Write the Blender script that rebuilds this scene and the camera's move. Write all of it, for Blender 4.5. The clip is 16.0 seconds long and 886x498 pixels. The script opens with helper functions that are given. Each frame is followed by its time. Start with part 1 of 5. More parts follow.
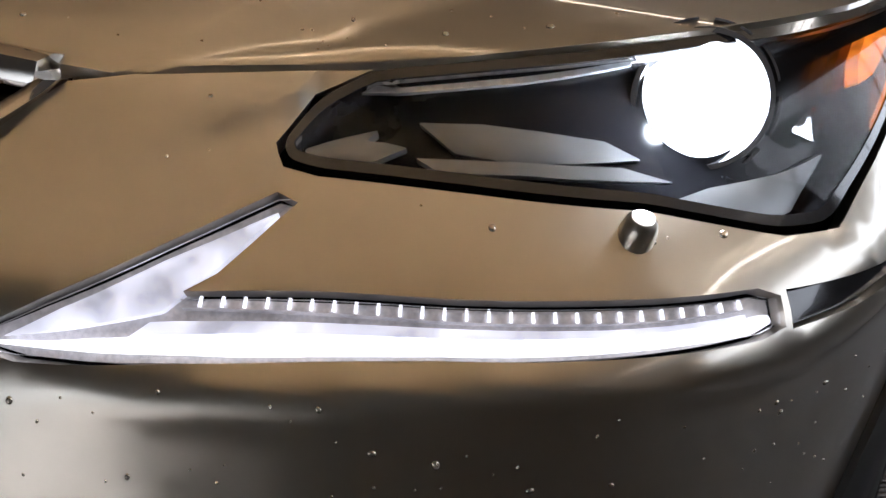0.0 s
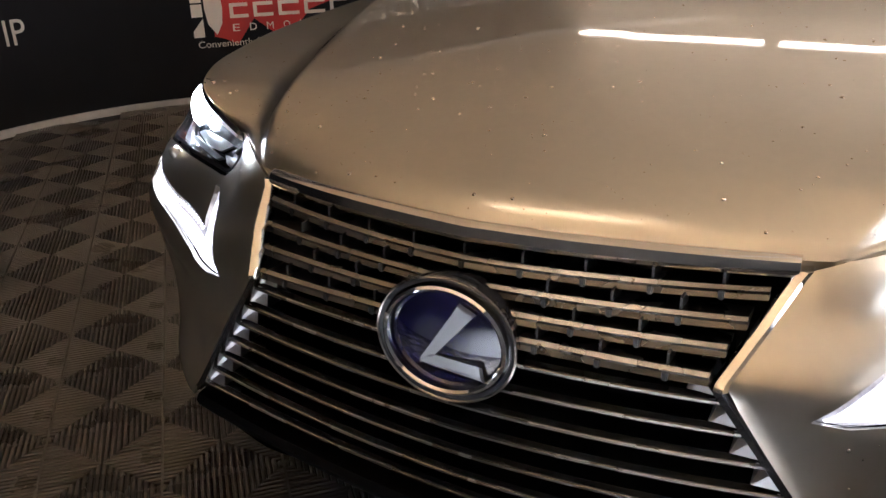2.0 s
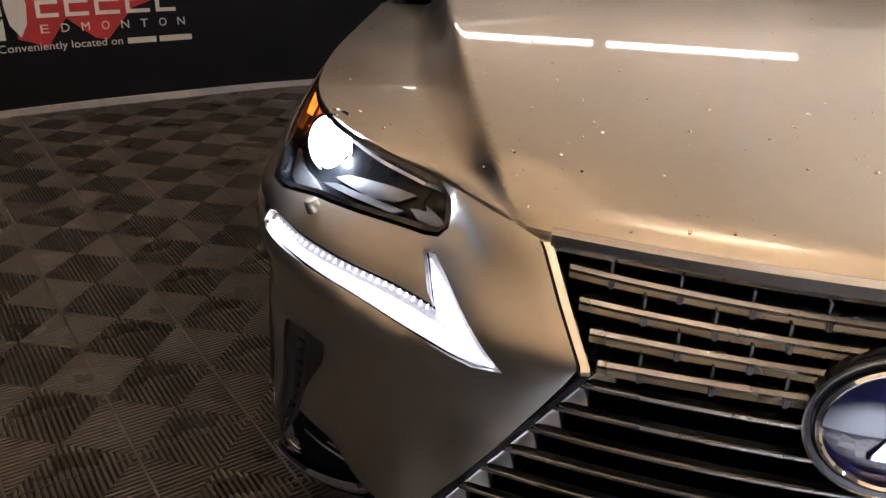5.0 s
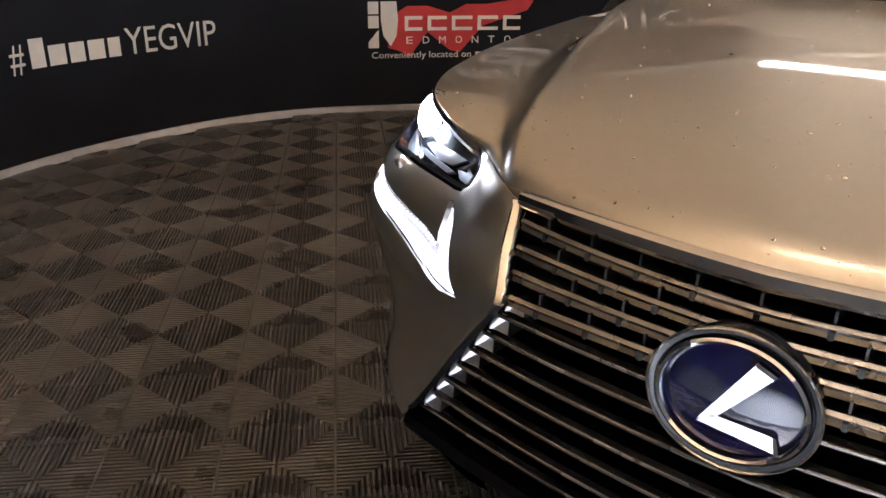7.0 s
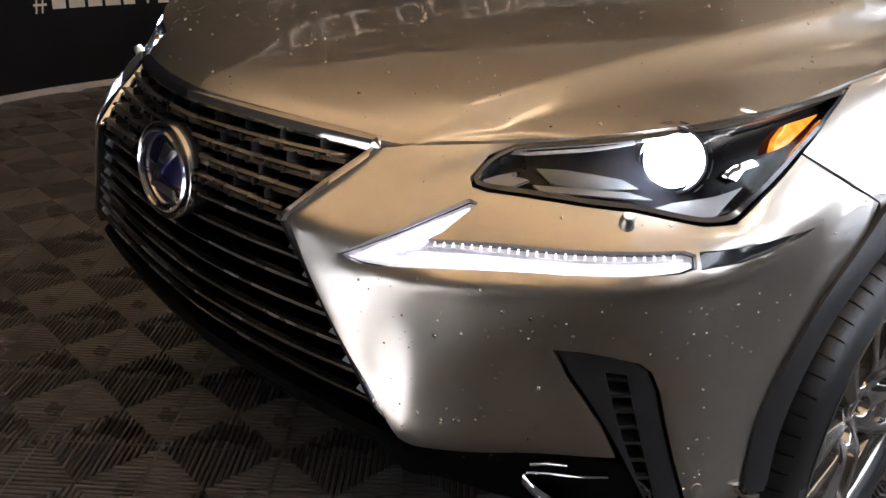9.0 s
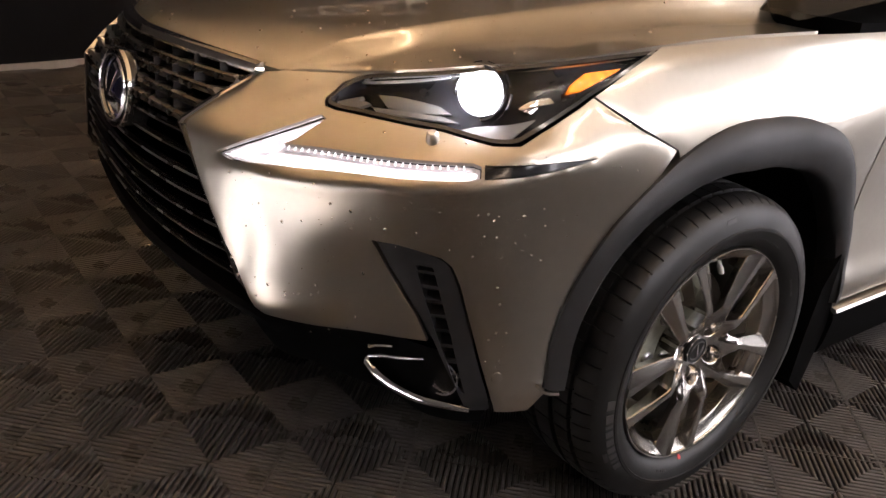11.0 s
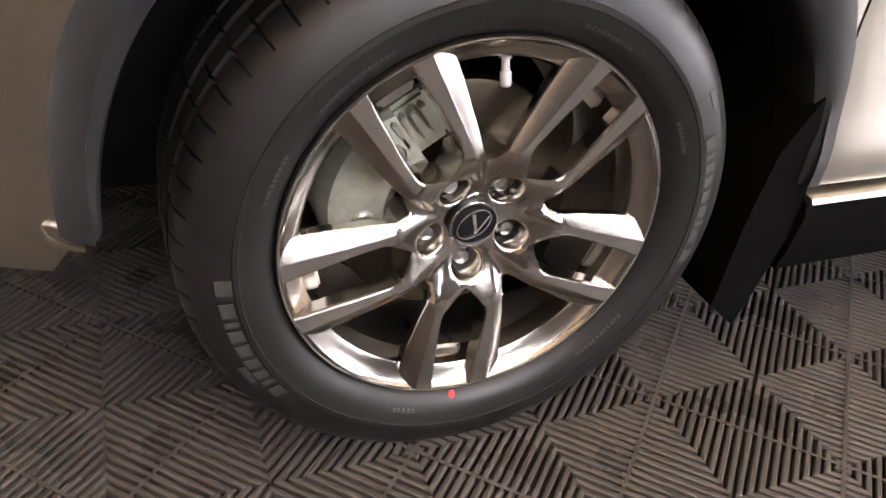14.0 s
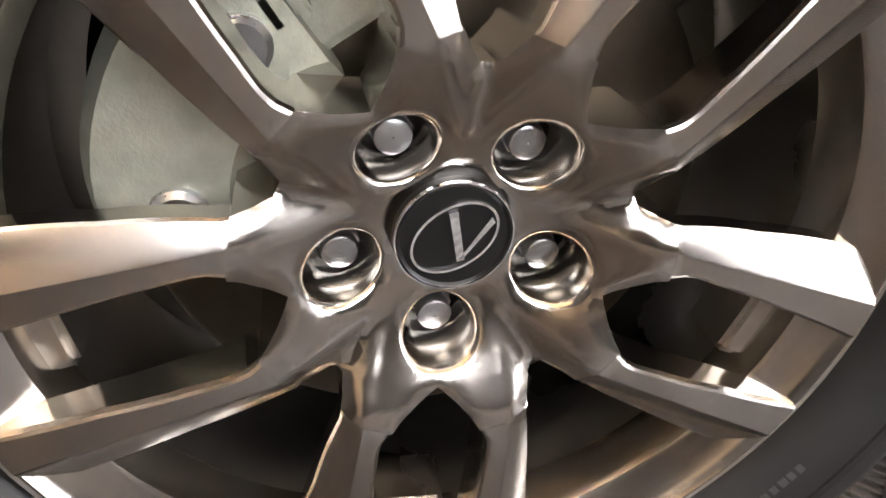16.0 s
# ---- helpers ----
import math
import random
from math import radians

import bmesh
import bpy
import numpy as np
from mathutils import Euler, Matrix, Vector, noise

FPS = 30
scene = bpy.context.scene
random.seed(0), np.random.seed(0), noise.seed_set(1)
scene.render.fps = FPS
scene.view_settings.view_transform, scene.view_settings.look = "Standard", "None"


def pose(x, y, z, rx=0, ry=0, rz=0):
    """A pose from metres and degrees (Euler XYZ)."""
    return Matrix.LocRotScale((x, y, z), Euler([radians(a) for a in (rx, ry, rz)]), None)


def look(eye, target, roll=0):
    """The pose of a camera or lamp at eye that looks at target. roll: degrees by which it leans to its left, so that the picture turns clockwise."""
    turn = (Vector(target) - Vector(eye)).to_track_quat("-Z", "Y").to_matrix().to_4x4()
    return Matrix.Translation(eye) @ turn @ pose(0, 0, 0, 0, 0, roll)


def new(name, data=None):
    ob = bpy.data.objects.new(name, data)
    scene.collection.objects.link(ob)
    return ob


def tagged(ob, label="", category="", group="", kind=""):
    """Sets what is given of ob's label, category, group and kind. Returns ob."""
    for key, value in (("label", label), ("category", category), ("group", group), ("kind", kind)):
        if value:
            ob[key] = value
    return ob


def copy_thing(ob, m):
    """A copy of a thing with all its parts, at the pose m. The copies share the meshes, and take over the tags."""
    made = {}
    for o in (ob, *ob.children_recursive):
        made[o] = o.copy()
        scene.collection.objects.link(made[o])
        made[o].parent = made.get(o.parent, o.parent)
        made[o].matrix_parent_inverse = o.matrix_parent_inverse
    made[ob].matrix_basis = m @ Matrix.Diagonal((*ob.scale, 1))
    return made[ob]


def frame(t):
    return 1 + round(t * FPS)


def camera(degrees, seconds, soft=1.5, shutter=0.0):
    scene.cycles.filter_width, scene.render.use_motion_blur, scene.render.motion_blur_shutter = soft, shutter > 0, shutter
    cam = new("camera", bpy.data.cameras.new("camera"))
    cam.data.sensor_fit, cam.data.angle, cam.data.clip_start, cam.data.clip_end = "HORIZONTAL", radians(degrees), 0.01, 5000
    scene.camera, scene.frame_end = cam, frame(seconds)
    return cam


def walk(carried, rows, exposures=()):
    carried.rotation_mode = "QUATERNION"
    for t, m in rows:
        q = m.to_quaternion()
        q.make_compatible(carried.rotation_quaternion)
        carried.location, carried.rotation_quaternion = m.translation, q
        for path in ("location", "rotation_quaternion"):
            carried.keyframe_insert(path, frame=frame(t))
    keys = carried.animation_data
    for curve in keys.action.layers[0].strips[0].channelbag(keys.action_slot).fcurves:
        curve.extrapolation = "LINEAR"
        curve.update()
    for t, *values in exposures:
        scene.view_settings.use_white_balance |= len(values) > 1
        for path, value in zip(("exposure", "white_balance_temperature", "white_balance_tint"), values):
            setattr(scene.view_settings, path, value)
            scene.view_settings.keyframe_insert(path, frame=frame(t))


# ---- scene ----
cam = camera(57.2, 16.0)
PATH = [
    (0, (0.844, -0.171, 1.009), (-0.054, 1.443, 0.241), 6.3),
    (0.3, (0.841, -0.213, 1.068), (-0.106, 1.329, 0.216), 6.7),
    (0.5, (0.847, -0.286, 1.094), (-0.179, 1.235, 0.299), 5.9),
    (1, (0.821, -0.515, 1.217), (-0.279, 0.932, 0.382), 1.1),
    (1.5, (0.707, -0.686, 1.239), (-0.314, 0.844, 0.456), -0.3),
    (2, (0.412, -0.772, 1.286), (-0.458, 0.836, 0.475), -1.2),
    (2.5, (0.153, -0.807, 1.308), (-0.539, 0.861, 0.450), -1.1),
    (3, (-0.073, -0.831, 1.300), (-0.521, 0.942, 0.490), 0.0),
    (3.5, (-0.237, -0.790, 1.290), (-0.578, 1.006, 0.477), 0.7),
    (4, (-0.370, -0.715, 1.275), (-0.629, 1.090, 0.454), 1.7),
    (6.5, (-0.072, -0.863, 1.268), (-0.904, 0.794, 0.520), 1.9),
    (7, (0.215, -0.796, 1.266), (-0.920, 0.662, 0.500), 0.6),
    (7.5, (0.516, -0.760, 1.264), (-0.747, 0.585, 0.492), 1.0),
    (8, (0.797, -0.702, 1.245), (-0.550, 0.573, 0.497), 1.3),
    (8.5, (1.052, -0.604, 1.225), (-0.302, 0.650, 0.456), 1.4),
    (9, (1.263, -0.584, 1.223), (-0.047, 0.702, 0.429), 2.7),
    (9.2, (1.357, -0.584, 1.212), (0.047, 0.709, 0.430), 3.2),
    (11.5, (1.765, -0.363, 1.185), (0.301, 0.742, 0.387), 6.2),
    (12, (1.782, -0.139, 1.154), (0.374, 0.973, 0.272), 8.4),
    (12.5, (1.788, 0.065, 1.092), (0.366, 1.005, 0.046), 6.6),
    (13, (1.821, 0.288, 0.996), (0.346, 1.119, -0.069), 7.7),
    (13.5, (1.754, 0.416, 0.941), (0.279, 1.203, -0.157), 6.4),
    (14, (1.646, 0.548, 0.877), (0.120, 1.228, -0.222), 6.3),
    (14.5, (1.543, 0.621, 0.803), (0.009, 1.261, -0.308), 6.7),
    (15, (1.428, 0.722, 0.724), (-0.145, 1.297, -0.369), 6.0),
    (15.5, (1.329, 0.792, 0.602), (-0.348, 1.288, -0.368), 4.1),
    (16, (1.219, 0.839, 0.559), (-0.445, 1.251, -0.471), 4.3),
]
# exposure by time: seconds, stops, kelvin, tint
EXPOSURES = [(0, 0.0, 5850, 12), (1, 0.1, 5700, 9), (2, 1.25, 5700, 13), (3, 1.3, 5700, 16), (4, 1.35, 5650, 15), (6.5, 1.45, 5650, 15), (7, 1.65, 5600, 14), (7.5, 2.0, 5450, 10), (8, 1.9, 5200, 5), (8.5, 1.55, 5200, 8), (9.2, 0.95, 6000, 15), (11.5, 0.95, 6600, 20), (12, 0.9, 6550, 20), (12.5, 1.05, 6450, 19), (13, 2.0, 6500, 19), (13.5, 2.1, 6500, 19), (14.5, 2.05, 6600, 19), (15, 2.2, 6550, 18), (16, 2.2, 6550, 15)]
walk(cam, [(t, look(eye, target, roll)) for t, eye, target, roll in PATH], EXPOSURES)

# ---- light ----
BEAM_WATTS = 6000.0
world = bpy.data.worlds.new("dim_hall")
scene.world = world
world.use_nodes = True
world.node_tree.nodes["Background"].inputs["Color"].default_value = (0.9, 0.75, 0.6, 1)
world.node_tree.nodes["Background"].inputs["Strength"].default_value = 0.01


# ---- materials ----
def material(name, colour, rough=0.5, metal=0.0, vary=0.15, grain=40.0, bump=0.0, bump_scale=200.0, stain=0.0, coat=0.0,
             emit=None, strength=0.0, ior=1.5, rough_vary=0.0):
    """A principled surface with two scales of tint, roughness wear and fine relief, in metres of the object's own space."""
    m = bpy.data.materials.new(name)
    m.use_nodes = True
    nt = m.node_tree
    bs = nt.nodes["Principled BSDF"]
    bs.inputs["Roughness"].default_value, bs.inputs["Metallic"].default_value = rough, metal
    bs.inputs["IOR"].default_value = ior
    bs.inputs["Coat Weight"].default_value, bs.inputs["Coat Roughness"].default_value = coat, 0.02
    tc = nt.nodes.new("ShaderNodeTexCoord")

    def noise_tex(scale, detail=4.0):
        n = nt.nodes.new("ShaderNodeTexNoise")
        n.inputs["Scale"].default_value, n.inputs["Detail"].default_value = scale, detail
        nt.links.new(tc.outputs["Object"], n.inputs["Vector"])
        return n

    def ramp(source, lo, hi, a=0.3, b=0.7):
        r = nt.nodes.new("ShaderNodeMapRange")
        r.inputs["From Min"].default_value, r.inputs["From Max"].default_value = a, b
        r.inputs["To Min"].default_value, r.inputs["To Max"].default_value = lo, hi
        nt.links.new(source, r.inputs["Value"])
        return r.outputs["Result"]

    big, small = noise_tex(grain / 12), noise_tex(grain)
    add = nt.nodes.new("ShaderNodeMath")
    add.operation = "MULTIPLY"
    nt.links.new(ramp(big.outputs["Fac"], 1 - vary - stain, 1 + vary * 0.6), add.inputs[0])
    nt.links.new(ramp(small.outputs["Fac"], 1 - vary * 0.6, 1 + vary * 0.5), add.inputs[1])
    mix = nt.nodes.new("ShaderNodeVectorMath")
    mix.operation = "SCALE"
    mix.inputs[0].default_value = colour
    nt.links.new(add.outputs[0], mix.inputs["Scale"])
    nt.links.new(mix.outputs[0], bs.inputs["Base Color"])
    if rough_vary:
        nt.links.new(ramp(noise_tex(grain / 5, 6).outputs["Fac"], max(0.02, rough - rough_vary), rough + rough_vary), bs.inputs["Roughness"])
    if bump:
        b = nt.nodes.new("ShaderNodeBump")
        b.inputs["Strength"].default_value, b.inputs["Distance"].default_value = bump, 0.001
        nt.links.new(noise_tex(bump_scale, 3).outputs["Fac"], b.inputs["Height"])
        nt.links.new(b.outputs[0], bs.inputs["Normal"])
    if emit:
        bs.inputs["Emission Color"].default_value, bs.inputs["Emission Strength"].default_value = (*emit, 1), strength
        if vary > 0.1:
            nt.links.new(ramp(noise_tex(grain * 0.4, 2).outputs["Fac"], strength * 0.5, strength * 1.5, 0.35, 0.65), bs.inputs["Emission Strength"])
    return m


def clear_material(name, tint=(1, 1, 1), bend=1.5, rough=0.02):
    """Clear moulded plastic or glass: see-through with a Fresnel gloss."""
    m = bpy.data.materials.new(name)
    m.use_nodes = True
    nt = m.node_tree
    nt.nodes.clear()
    out = nt.nodes.new("ShaderNodeOutputMaterial")
    tr, gl = nt.nodes.new("ShaderNodeBsdfTransparent"), nt.nodes.new("ShaderNodeBsdfGlossy")
    tr.inputs["Color"].default_value = (*tint, 1)
    gl.inputs["Roughness"].default_value = rough
    mx, fr = nt.nodes.new("ShaderNodeMixShader"), nt.nodes.new("ShaderNodeFresnel")
    fr.inputs["IOR"].default_value = bend
    nt.links.new(fr.outputs[0], mx.inputs[0])
    nt.links.new(tr.outputs[0], mx.inputs[1])
    nt.links.new(gl.outputs[0], mx.inputs[2])
    nt.links.new(mx.outputs[0], out.inputs["Surface"])
    return m


PAINT = material("champagne_paint", (0.48, 0.44, 0.37), 0.30, 0.97, 0.03, 60, bump=0.04, bump_scale=2500, coat=1.0)
CHROME = material("satin_chrome", (0.80, 0.76, 0.70), 0.12, 1.0, 0.04, 40, rough_vary=0.04)
BRIGHT = material("polished_chrome", (0.9, 0.9, 0.9), 0.05, 1.0, 0.02, 40)
PIANO = material("gloss_black_plastic", (0.014, 0.014, 0.016), 0.16, 0.0, 0.2, 50, coat=0.5, rough_vary=0.05)
DARKCHROME = material("dark_smoked_chrome", (0.18, 0.17, 0.16), 0.27, 1.0, 0.06, 40, rough_vary=0.05)
DARKWALL = material("dark_hall_wall", (0.05, 0.048, 0.046), 0.7, 0.0, 0.15, 4, bump=0.1, bump_scale=200)
SATIN = material("grey_black_plastic", (0.016, 0.016, 0.017), 0.42, 0.0, 0.2, 60, bump=0.15, bump_scale=1500, rough_vary=0.08)
CLAD = material("textured_black_cladding", (0.020, 0.020, 0.021), 0.52, 0.0, 0.15, 30, bump=0.25, bump_scale=1800, stain=0.1, rough_vary=0.1)
LINER = material("felt_arch_liner", (0.010, 0.010, 0.010), 0.95, 0.0, 0.3, 30, bump=0.3, bump_scale=600, ior=1.1)
RUBBER = material("tyre_rubber", (0.011, 0.0107, 0.0103), 0.44, 0.0, 0.18, 40, bump=0.12, bump_scale=900, stain=0.12, rough_vary=0.1)
RUBBER_LIGHT = material("raised_rubber", (0.05, 0.049, 0.047), 0.55, 0.0, 0.15, 60, bump=0.1, bump_scale=900)
RIM = material("dark_hyper_silver", (0.56, 0.53, 0.49), 0.17, 1.0, 0.06, 50, bump=0.03, bump_scale=1800, rough_vary=0.06)
BARREL = material("bare_wheel_barrel", (0.45, 0.42, 0.38), 0.32, 1.0, 0.12, 30, bump=0.05, bump_scale=700, rough_vary=0.1)
STEEL = material("zinc_steel", (0.55, 0.56, 0.57), 0.3, 1.0, 0.15, 90, bump=0.1, bump_scale=800, rough_vary=0.1)
CALIPER = material("raw_cast_caliper", (0.34, 0.35, 0.29), 0.5, 0.4, 0.25, 60, bump=0.35, bump_scale=420, rough_vary=0.1)
DISC = material("brushed_brake_disc", (0.08, 0.066, 0.048), 0.42, 1.0, 0.15, 80, bump=0.08, bump_scale=600)
LAMP_BLACK = material("lamp_housing_black", (0.005, 0.005, 0.006), 0.16, 0.0, 0.2, 40, rough_vary=0.06, ior=1.25)
LAMP_GREY = material("lamp_bezel_grey", (0.22, 0.225, 0.23), 0.34, 0.8, 0.15, 40, rough_vary=0.08)
REFLECTOR = material("vacuum_silvered_bowl", (0.88, 0.88, 0.9), 0.09, 1.0, 0.03, 60)
BEAM = material("lit_projector_lens", (0.9, 0.9, 0.9), 0.1, 0.0, 0.0, 40, emit=(0.95, 0.98, 1.0), strength=120.0)
DAYLAMP = material("lit_light_guide", (0.9, 0.9, 0.95), 0.2, 0.0, 0.0, 40, emit=(0.96, 0.95, 1.0), strength=1.6)
LENS_EDGE = material("lit_projector_edge", (0.9, 0.9, 0.9), 0.1, 0.0, 0.3, 120, emit=(0.92, 0.95, 1.0), strength=3.5)
BLOCK = material("smoked_grille_end", (0.46, 0.45, 0.44), 0.34, 1.0, 0.08, 40)
SPARKLE = material("faceted_light_guide", (0.6, 0.6, 0.65), 0.12, 0.0, 0.2, 90, bump=0.5, bump_scale=130, emit=(0.93, 0.91, 1.0), strength=0.65)
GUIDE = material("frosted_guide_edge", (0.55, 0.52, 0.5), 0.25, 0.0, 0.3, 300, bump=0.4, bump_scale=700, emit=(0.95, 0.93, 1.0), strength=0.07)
AMBER = material("lit_amber_lens", (0.8, 0.25, 0.02), 0.15, 0.0, 0.2, 200, emit=(1.0, 0.24, 0.015), strength=0.7)
BLUE = material("deep_blue_enamel", (0.006, 0.006, 0.045), 0.04, 0.0, 0.1, 60, coat=1.0)
CLEAR = clear_material("clear_lamp_cover", bend=1.26)
FROSTED = material("frosted_reflector", (0.75, 0.77, 0.80), 0.38, 0.7, 0.25, 160, bump=0.6, bump_scale=160, rough_vary=0.12)
WINDOW = clear_material("tinted_window_glass", (0.25, 0.27, 0.27))
TILE = material("grey_floor_tile", (0.086, 0.077, 0.070), 0.34, 0.0, 0.25, 14, bump=0.15, bump_scale=700, stain=0.05, rough_vary=0.14)
TILE_BASE = material("tile_groove", (0.018, 0.016, 0.015), 0.7, 0.0, 0.3, 20)
CONCRETE = material("grey_polished_concrete", (0.085, 0.083, 0.080), 0.3, 0.0, 0.12, 8, bump=0.08, bump_scale=120, stain=0.12, rough_vary=0.12)
BANNER = material("black_banner_cloth", (0.008, 0.008, 0.0095), 0.75, 0.0, 0.3, 3, bump=0.2, bump_scale=900, ior=1.25)
CREAM = material("cream_print", (0.72, 0.66, 0.56), 0.6, 0.0, 0.05, 20)
RED = material("red_print", (0.50, 0.03, 0.025), 0.6, 0.0, 0.15, 12)
TRIMWHITE = material("pale_base_trim", (0.55, 0.53, 0.50), 0.5, 0.0, 0.15, 25, stain=0.1)
CEILING = material("warm_ceiling_board", (0.62, 0.48, 0.32), 0.8, 0.0, 0.1, 5, bump=0.1, bump_scale=80)
WALLPAINT = material("pale_wall_paint", (0.62, 0.56, 0.48), 0.7, 0.0, 0.08, 5, bump=0.1, bump_scale=200)
TUBE = material("fluorescent_tube", (0.9, 0.9, 0.9), 0.4, 0.0, 0.0, 40, emit=(1.0, 0.78, 0.56), strength=5.5)
# The next three are tubes of unseen battens added as fill.
FILL_TUBE_FRONT = material("front_fill_tube", (0.9, 0.9, 0.9), 0.4, 0.0, 0.0, 40, emit=(1.0, 0.82, 0.60), strength=260.0)
FILL_TUBE_HALL = material("hall_fill_tube", (0.9, 0.9, 0.9), 0.4, 0.0, 0.0, 40, emit=(1.0, 0.74, 0.48), strength=14.0)
FILL_TUBE_LEFT = material("side_hall_fill_tube", (0.9, 0.9, 0.9), 0.4, 0.0, 0.0, 40, emit=(1.0, 0.74, 0.48), strength=50.0)
TUBE_COOL = material("cool_fluorescent_tube", (0.9, 0.9, 0.9), 0.4, 0.0, 0.0, 40, emit=(1.0, 0.90, 0.78), strength=15.0)
DAY = material("overcast_sky", (0.8, 0.8, 0.8), 0.9, 0.0, 0.0, 2, emit=(0.95, 0.97, 1.0), strength=3.4)
HOUSING = material("white_enamel_housing", (0.7, 0.7, 0.68), 0.4, 0.0, 0.05, 30)
WATER = material("water_drop", (0.60, 0.54, 0.45), 0.10, 0.85, 0.05, 60, coat=1.0)
# Near-black: the shade under and behind parts is put into the colour.
SHADE_BLACK = material("shade_black", (0.004, 0.004, 0.004), 0.95, 0.0, 0.2, 30, ior=1.1)
CAP = material("black_wheel_cap", (0.008, 0.008, 0.008), 0.3, 0.0, 0.2, 60, ior=1.35)
REDDOT = material("red_paint_dot", (0.75, 0.05, 0.04), 0.5, 0.0, 0.05, 50)


# ---- mesh helpers ----
def mesh_object(name, verts, faces, mat, smooth=35):
    me = bpy.data.meshes.new(name)
    me.from_pydata([tuple(v) for v in verts], [], [tuple(f) for f in faces])
    me.materials.append(mat)
    me.validate()
    if smooth:
        me.polygons.foreach_set("use_smooth", [True] * len(me.polygons))
        bm = bmesh.new()
        bm.from_mesh(me)
        bmesh.ops.remove_doubles(bm, verts=bm.verts, dist=1e-6)
        bmesh.ops.delete(bm, geom=[v for v in bm.verts if not v.link_faces], context="VERTS")
        for e in bm.edges:
            if len(e.link_faces) == 2 and e.calc_face_angle(0) > radians(smooth):
                e.smooth = False
        bm.to_mesh(me)
        bm.free()
    return new(name, me)


def thing(name, label, category, group="", kind="", at=(0, 0, 0)):
    e = new(name)
    e.empty_display_size = 0.05
    e.location = at
    return tagged(e, label, category, group, kind)


def part(name, verts, faces, mat, parent, label="", smooth=35):
    """One mesh under a thing or a part; the places are the world's."""
    ob = mesh_object(name, verts, faces, mat, smooth)
    if parent is not None:
        ob.parent = parent
        ob.matrix_parent_inverse = Matrix.Translation(parent.location).inverted() if parent.parent is None else Matrix.Identity(4)
    if label:
        tagged(ob, label)
    return ob


class Solid:
    """Gathers verts and faces of one mesh."""

    def __init__(self):
        self.v, self.f = [], []

    def add(self, verts, faces):
        o = len(self.v)
        self.v += [tuple(map(float, p)) for p in verts]
        self.f += [tuple(i + o for i in f) for f in faces]
        return self

    def box(self, lo, hi, m=None, cham=0.0):
        (x0, y0, z0), (x1, y1, z1) = lo, hi
        c = min(cham, 0.49 * min(x1 - x0, y1 - y0, z1 - z0))
        if c <= 0:
            vs = [(x, y, z) for z in (z0, z1) for y in (y0, y1) for x in (x0, x1)]
            fs = [(0, 2, 3, 1), (4, 5, 7, 6), (0, 1, 5, 4), (2, 6, 7, 3), (0, 4, 6, 2), (1, 3, 7, 5)]
        else:
            bm = bmesh.new()
            bmesh.ops.create_cube(bm, size=1.0)
            for v in bm.verts:
                v.co = Vector(((x0 + x1) / 2 + v.co.x * (x1 - x0), (y0 + y1) / 2 + v.co.y * (y1 - y0), (z0 + z1) / 2 + v.co.z * (z1 - z0)))
            bmesh.ops.bevel(bm, geom=bm.edges[:], offset=c, segments=2, affect="EDGES")
            bm.verts.index_update()
            vs, fs = [tuple(v.co) for v in bm.verts], [tuple(v.index for v in f.verts) for f in bm.faces]
            bm.free()
        if m is not None:
            vs = [m @ Vector(v) for v in vs]
        return self.add(vs, fs)

    def sweep(self, path, section, closed=False, caps=True, frames=None):
        """A closed section (list of (a, b)) carried along a path; frames gives per point the two axes of the section."""
        n, k = len(path), len(section)
        vs = []
        for i, p in enumerate(path):
            A, B = frames[i]
            vs += [tuple(np.array(p) + a * np.array(A) + b * np.array(B)) for a, b in section]
        fs = []
        for i in range(n if closed else n - 1):
            j = (i + 1) % n
            for s in range(k):
                fs.append((i * k + s, i * k + (s + 1) % k, j * k + (s + 1) % k, j * k + s))
        if caps and not closed:
            fs += [tuple(range(k))[::-1], tuple(range((n - 1) * k, n * k))]
        return self.add(vs, fs)

    def lathe(self, profile, steps, put, closed=False):
        """Turns (axial, radius) pairs about an axis; put(a, r, angle) gives the place."""
        k = len(profile)
        vs = [put(a, r, 2 * math.pi * i / steps) for i in range(steps) for a, r in profile]
        fs = []
        for i in range(steps):
            j = (i + 1) % steps
            for s in range(k if closed else k - 1):
                t = (s + 1) % k
                fs.append((i * k + s, i * k + t, j * k + t, j * k + s))
        return self.add(vs, fs)

    def mirrored(self):
        s = Solid()
        s.v = [(-x, y, z) for x, y, z in self.v]
        s.f = [f[::-1] for f in self.f]
        return s

    def make(self, name, mat, parent, label="", smooth=35):
        return part(name, self.v, self.f, mat, parent, label, smooth)


def curve(points, n=12, closed=False):
    """A smooth curve through the points."""
    P = np.array(points, float)
    Q = np.vstack([P[-1], P, P[0], P[1]]) if closed else np.vstack([2 * P[0] - P[1], P, 2 * P[-1] - P[-2]])
    out = []
    for i in range(1, len(Q) - 2):
        a, b, c, d = Q[i - 1], Q[i], Q[i + 1], Q[i + 2]
        for t in np.linspace(0, 1, n, endpoint=False):
            out.append(0.5 * (2 * b + (c - a) * t + (2 * a - 5 * b + 4 * c - d) * t * t + (3 * b - a - 3 * c + d) * t**3))
    if not closed:
        out.append(P[-1])
    return np.array(out)


def ease(x, a, b):
    t = min(1.0, max(0.0, (x - a) / (b - a)))
    return t * t * (3 - 2 * t)


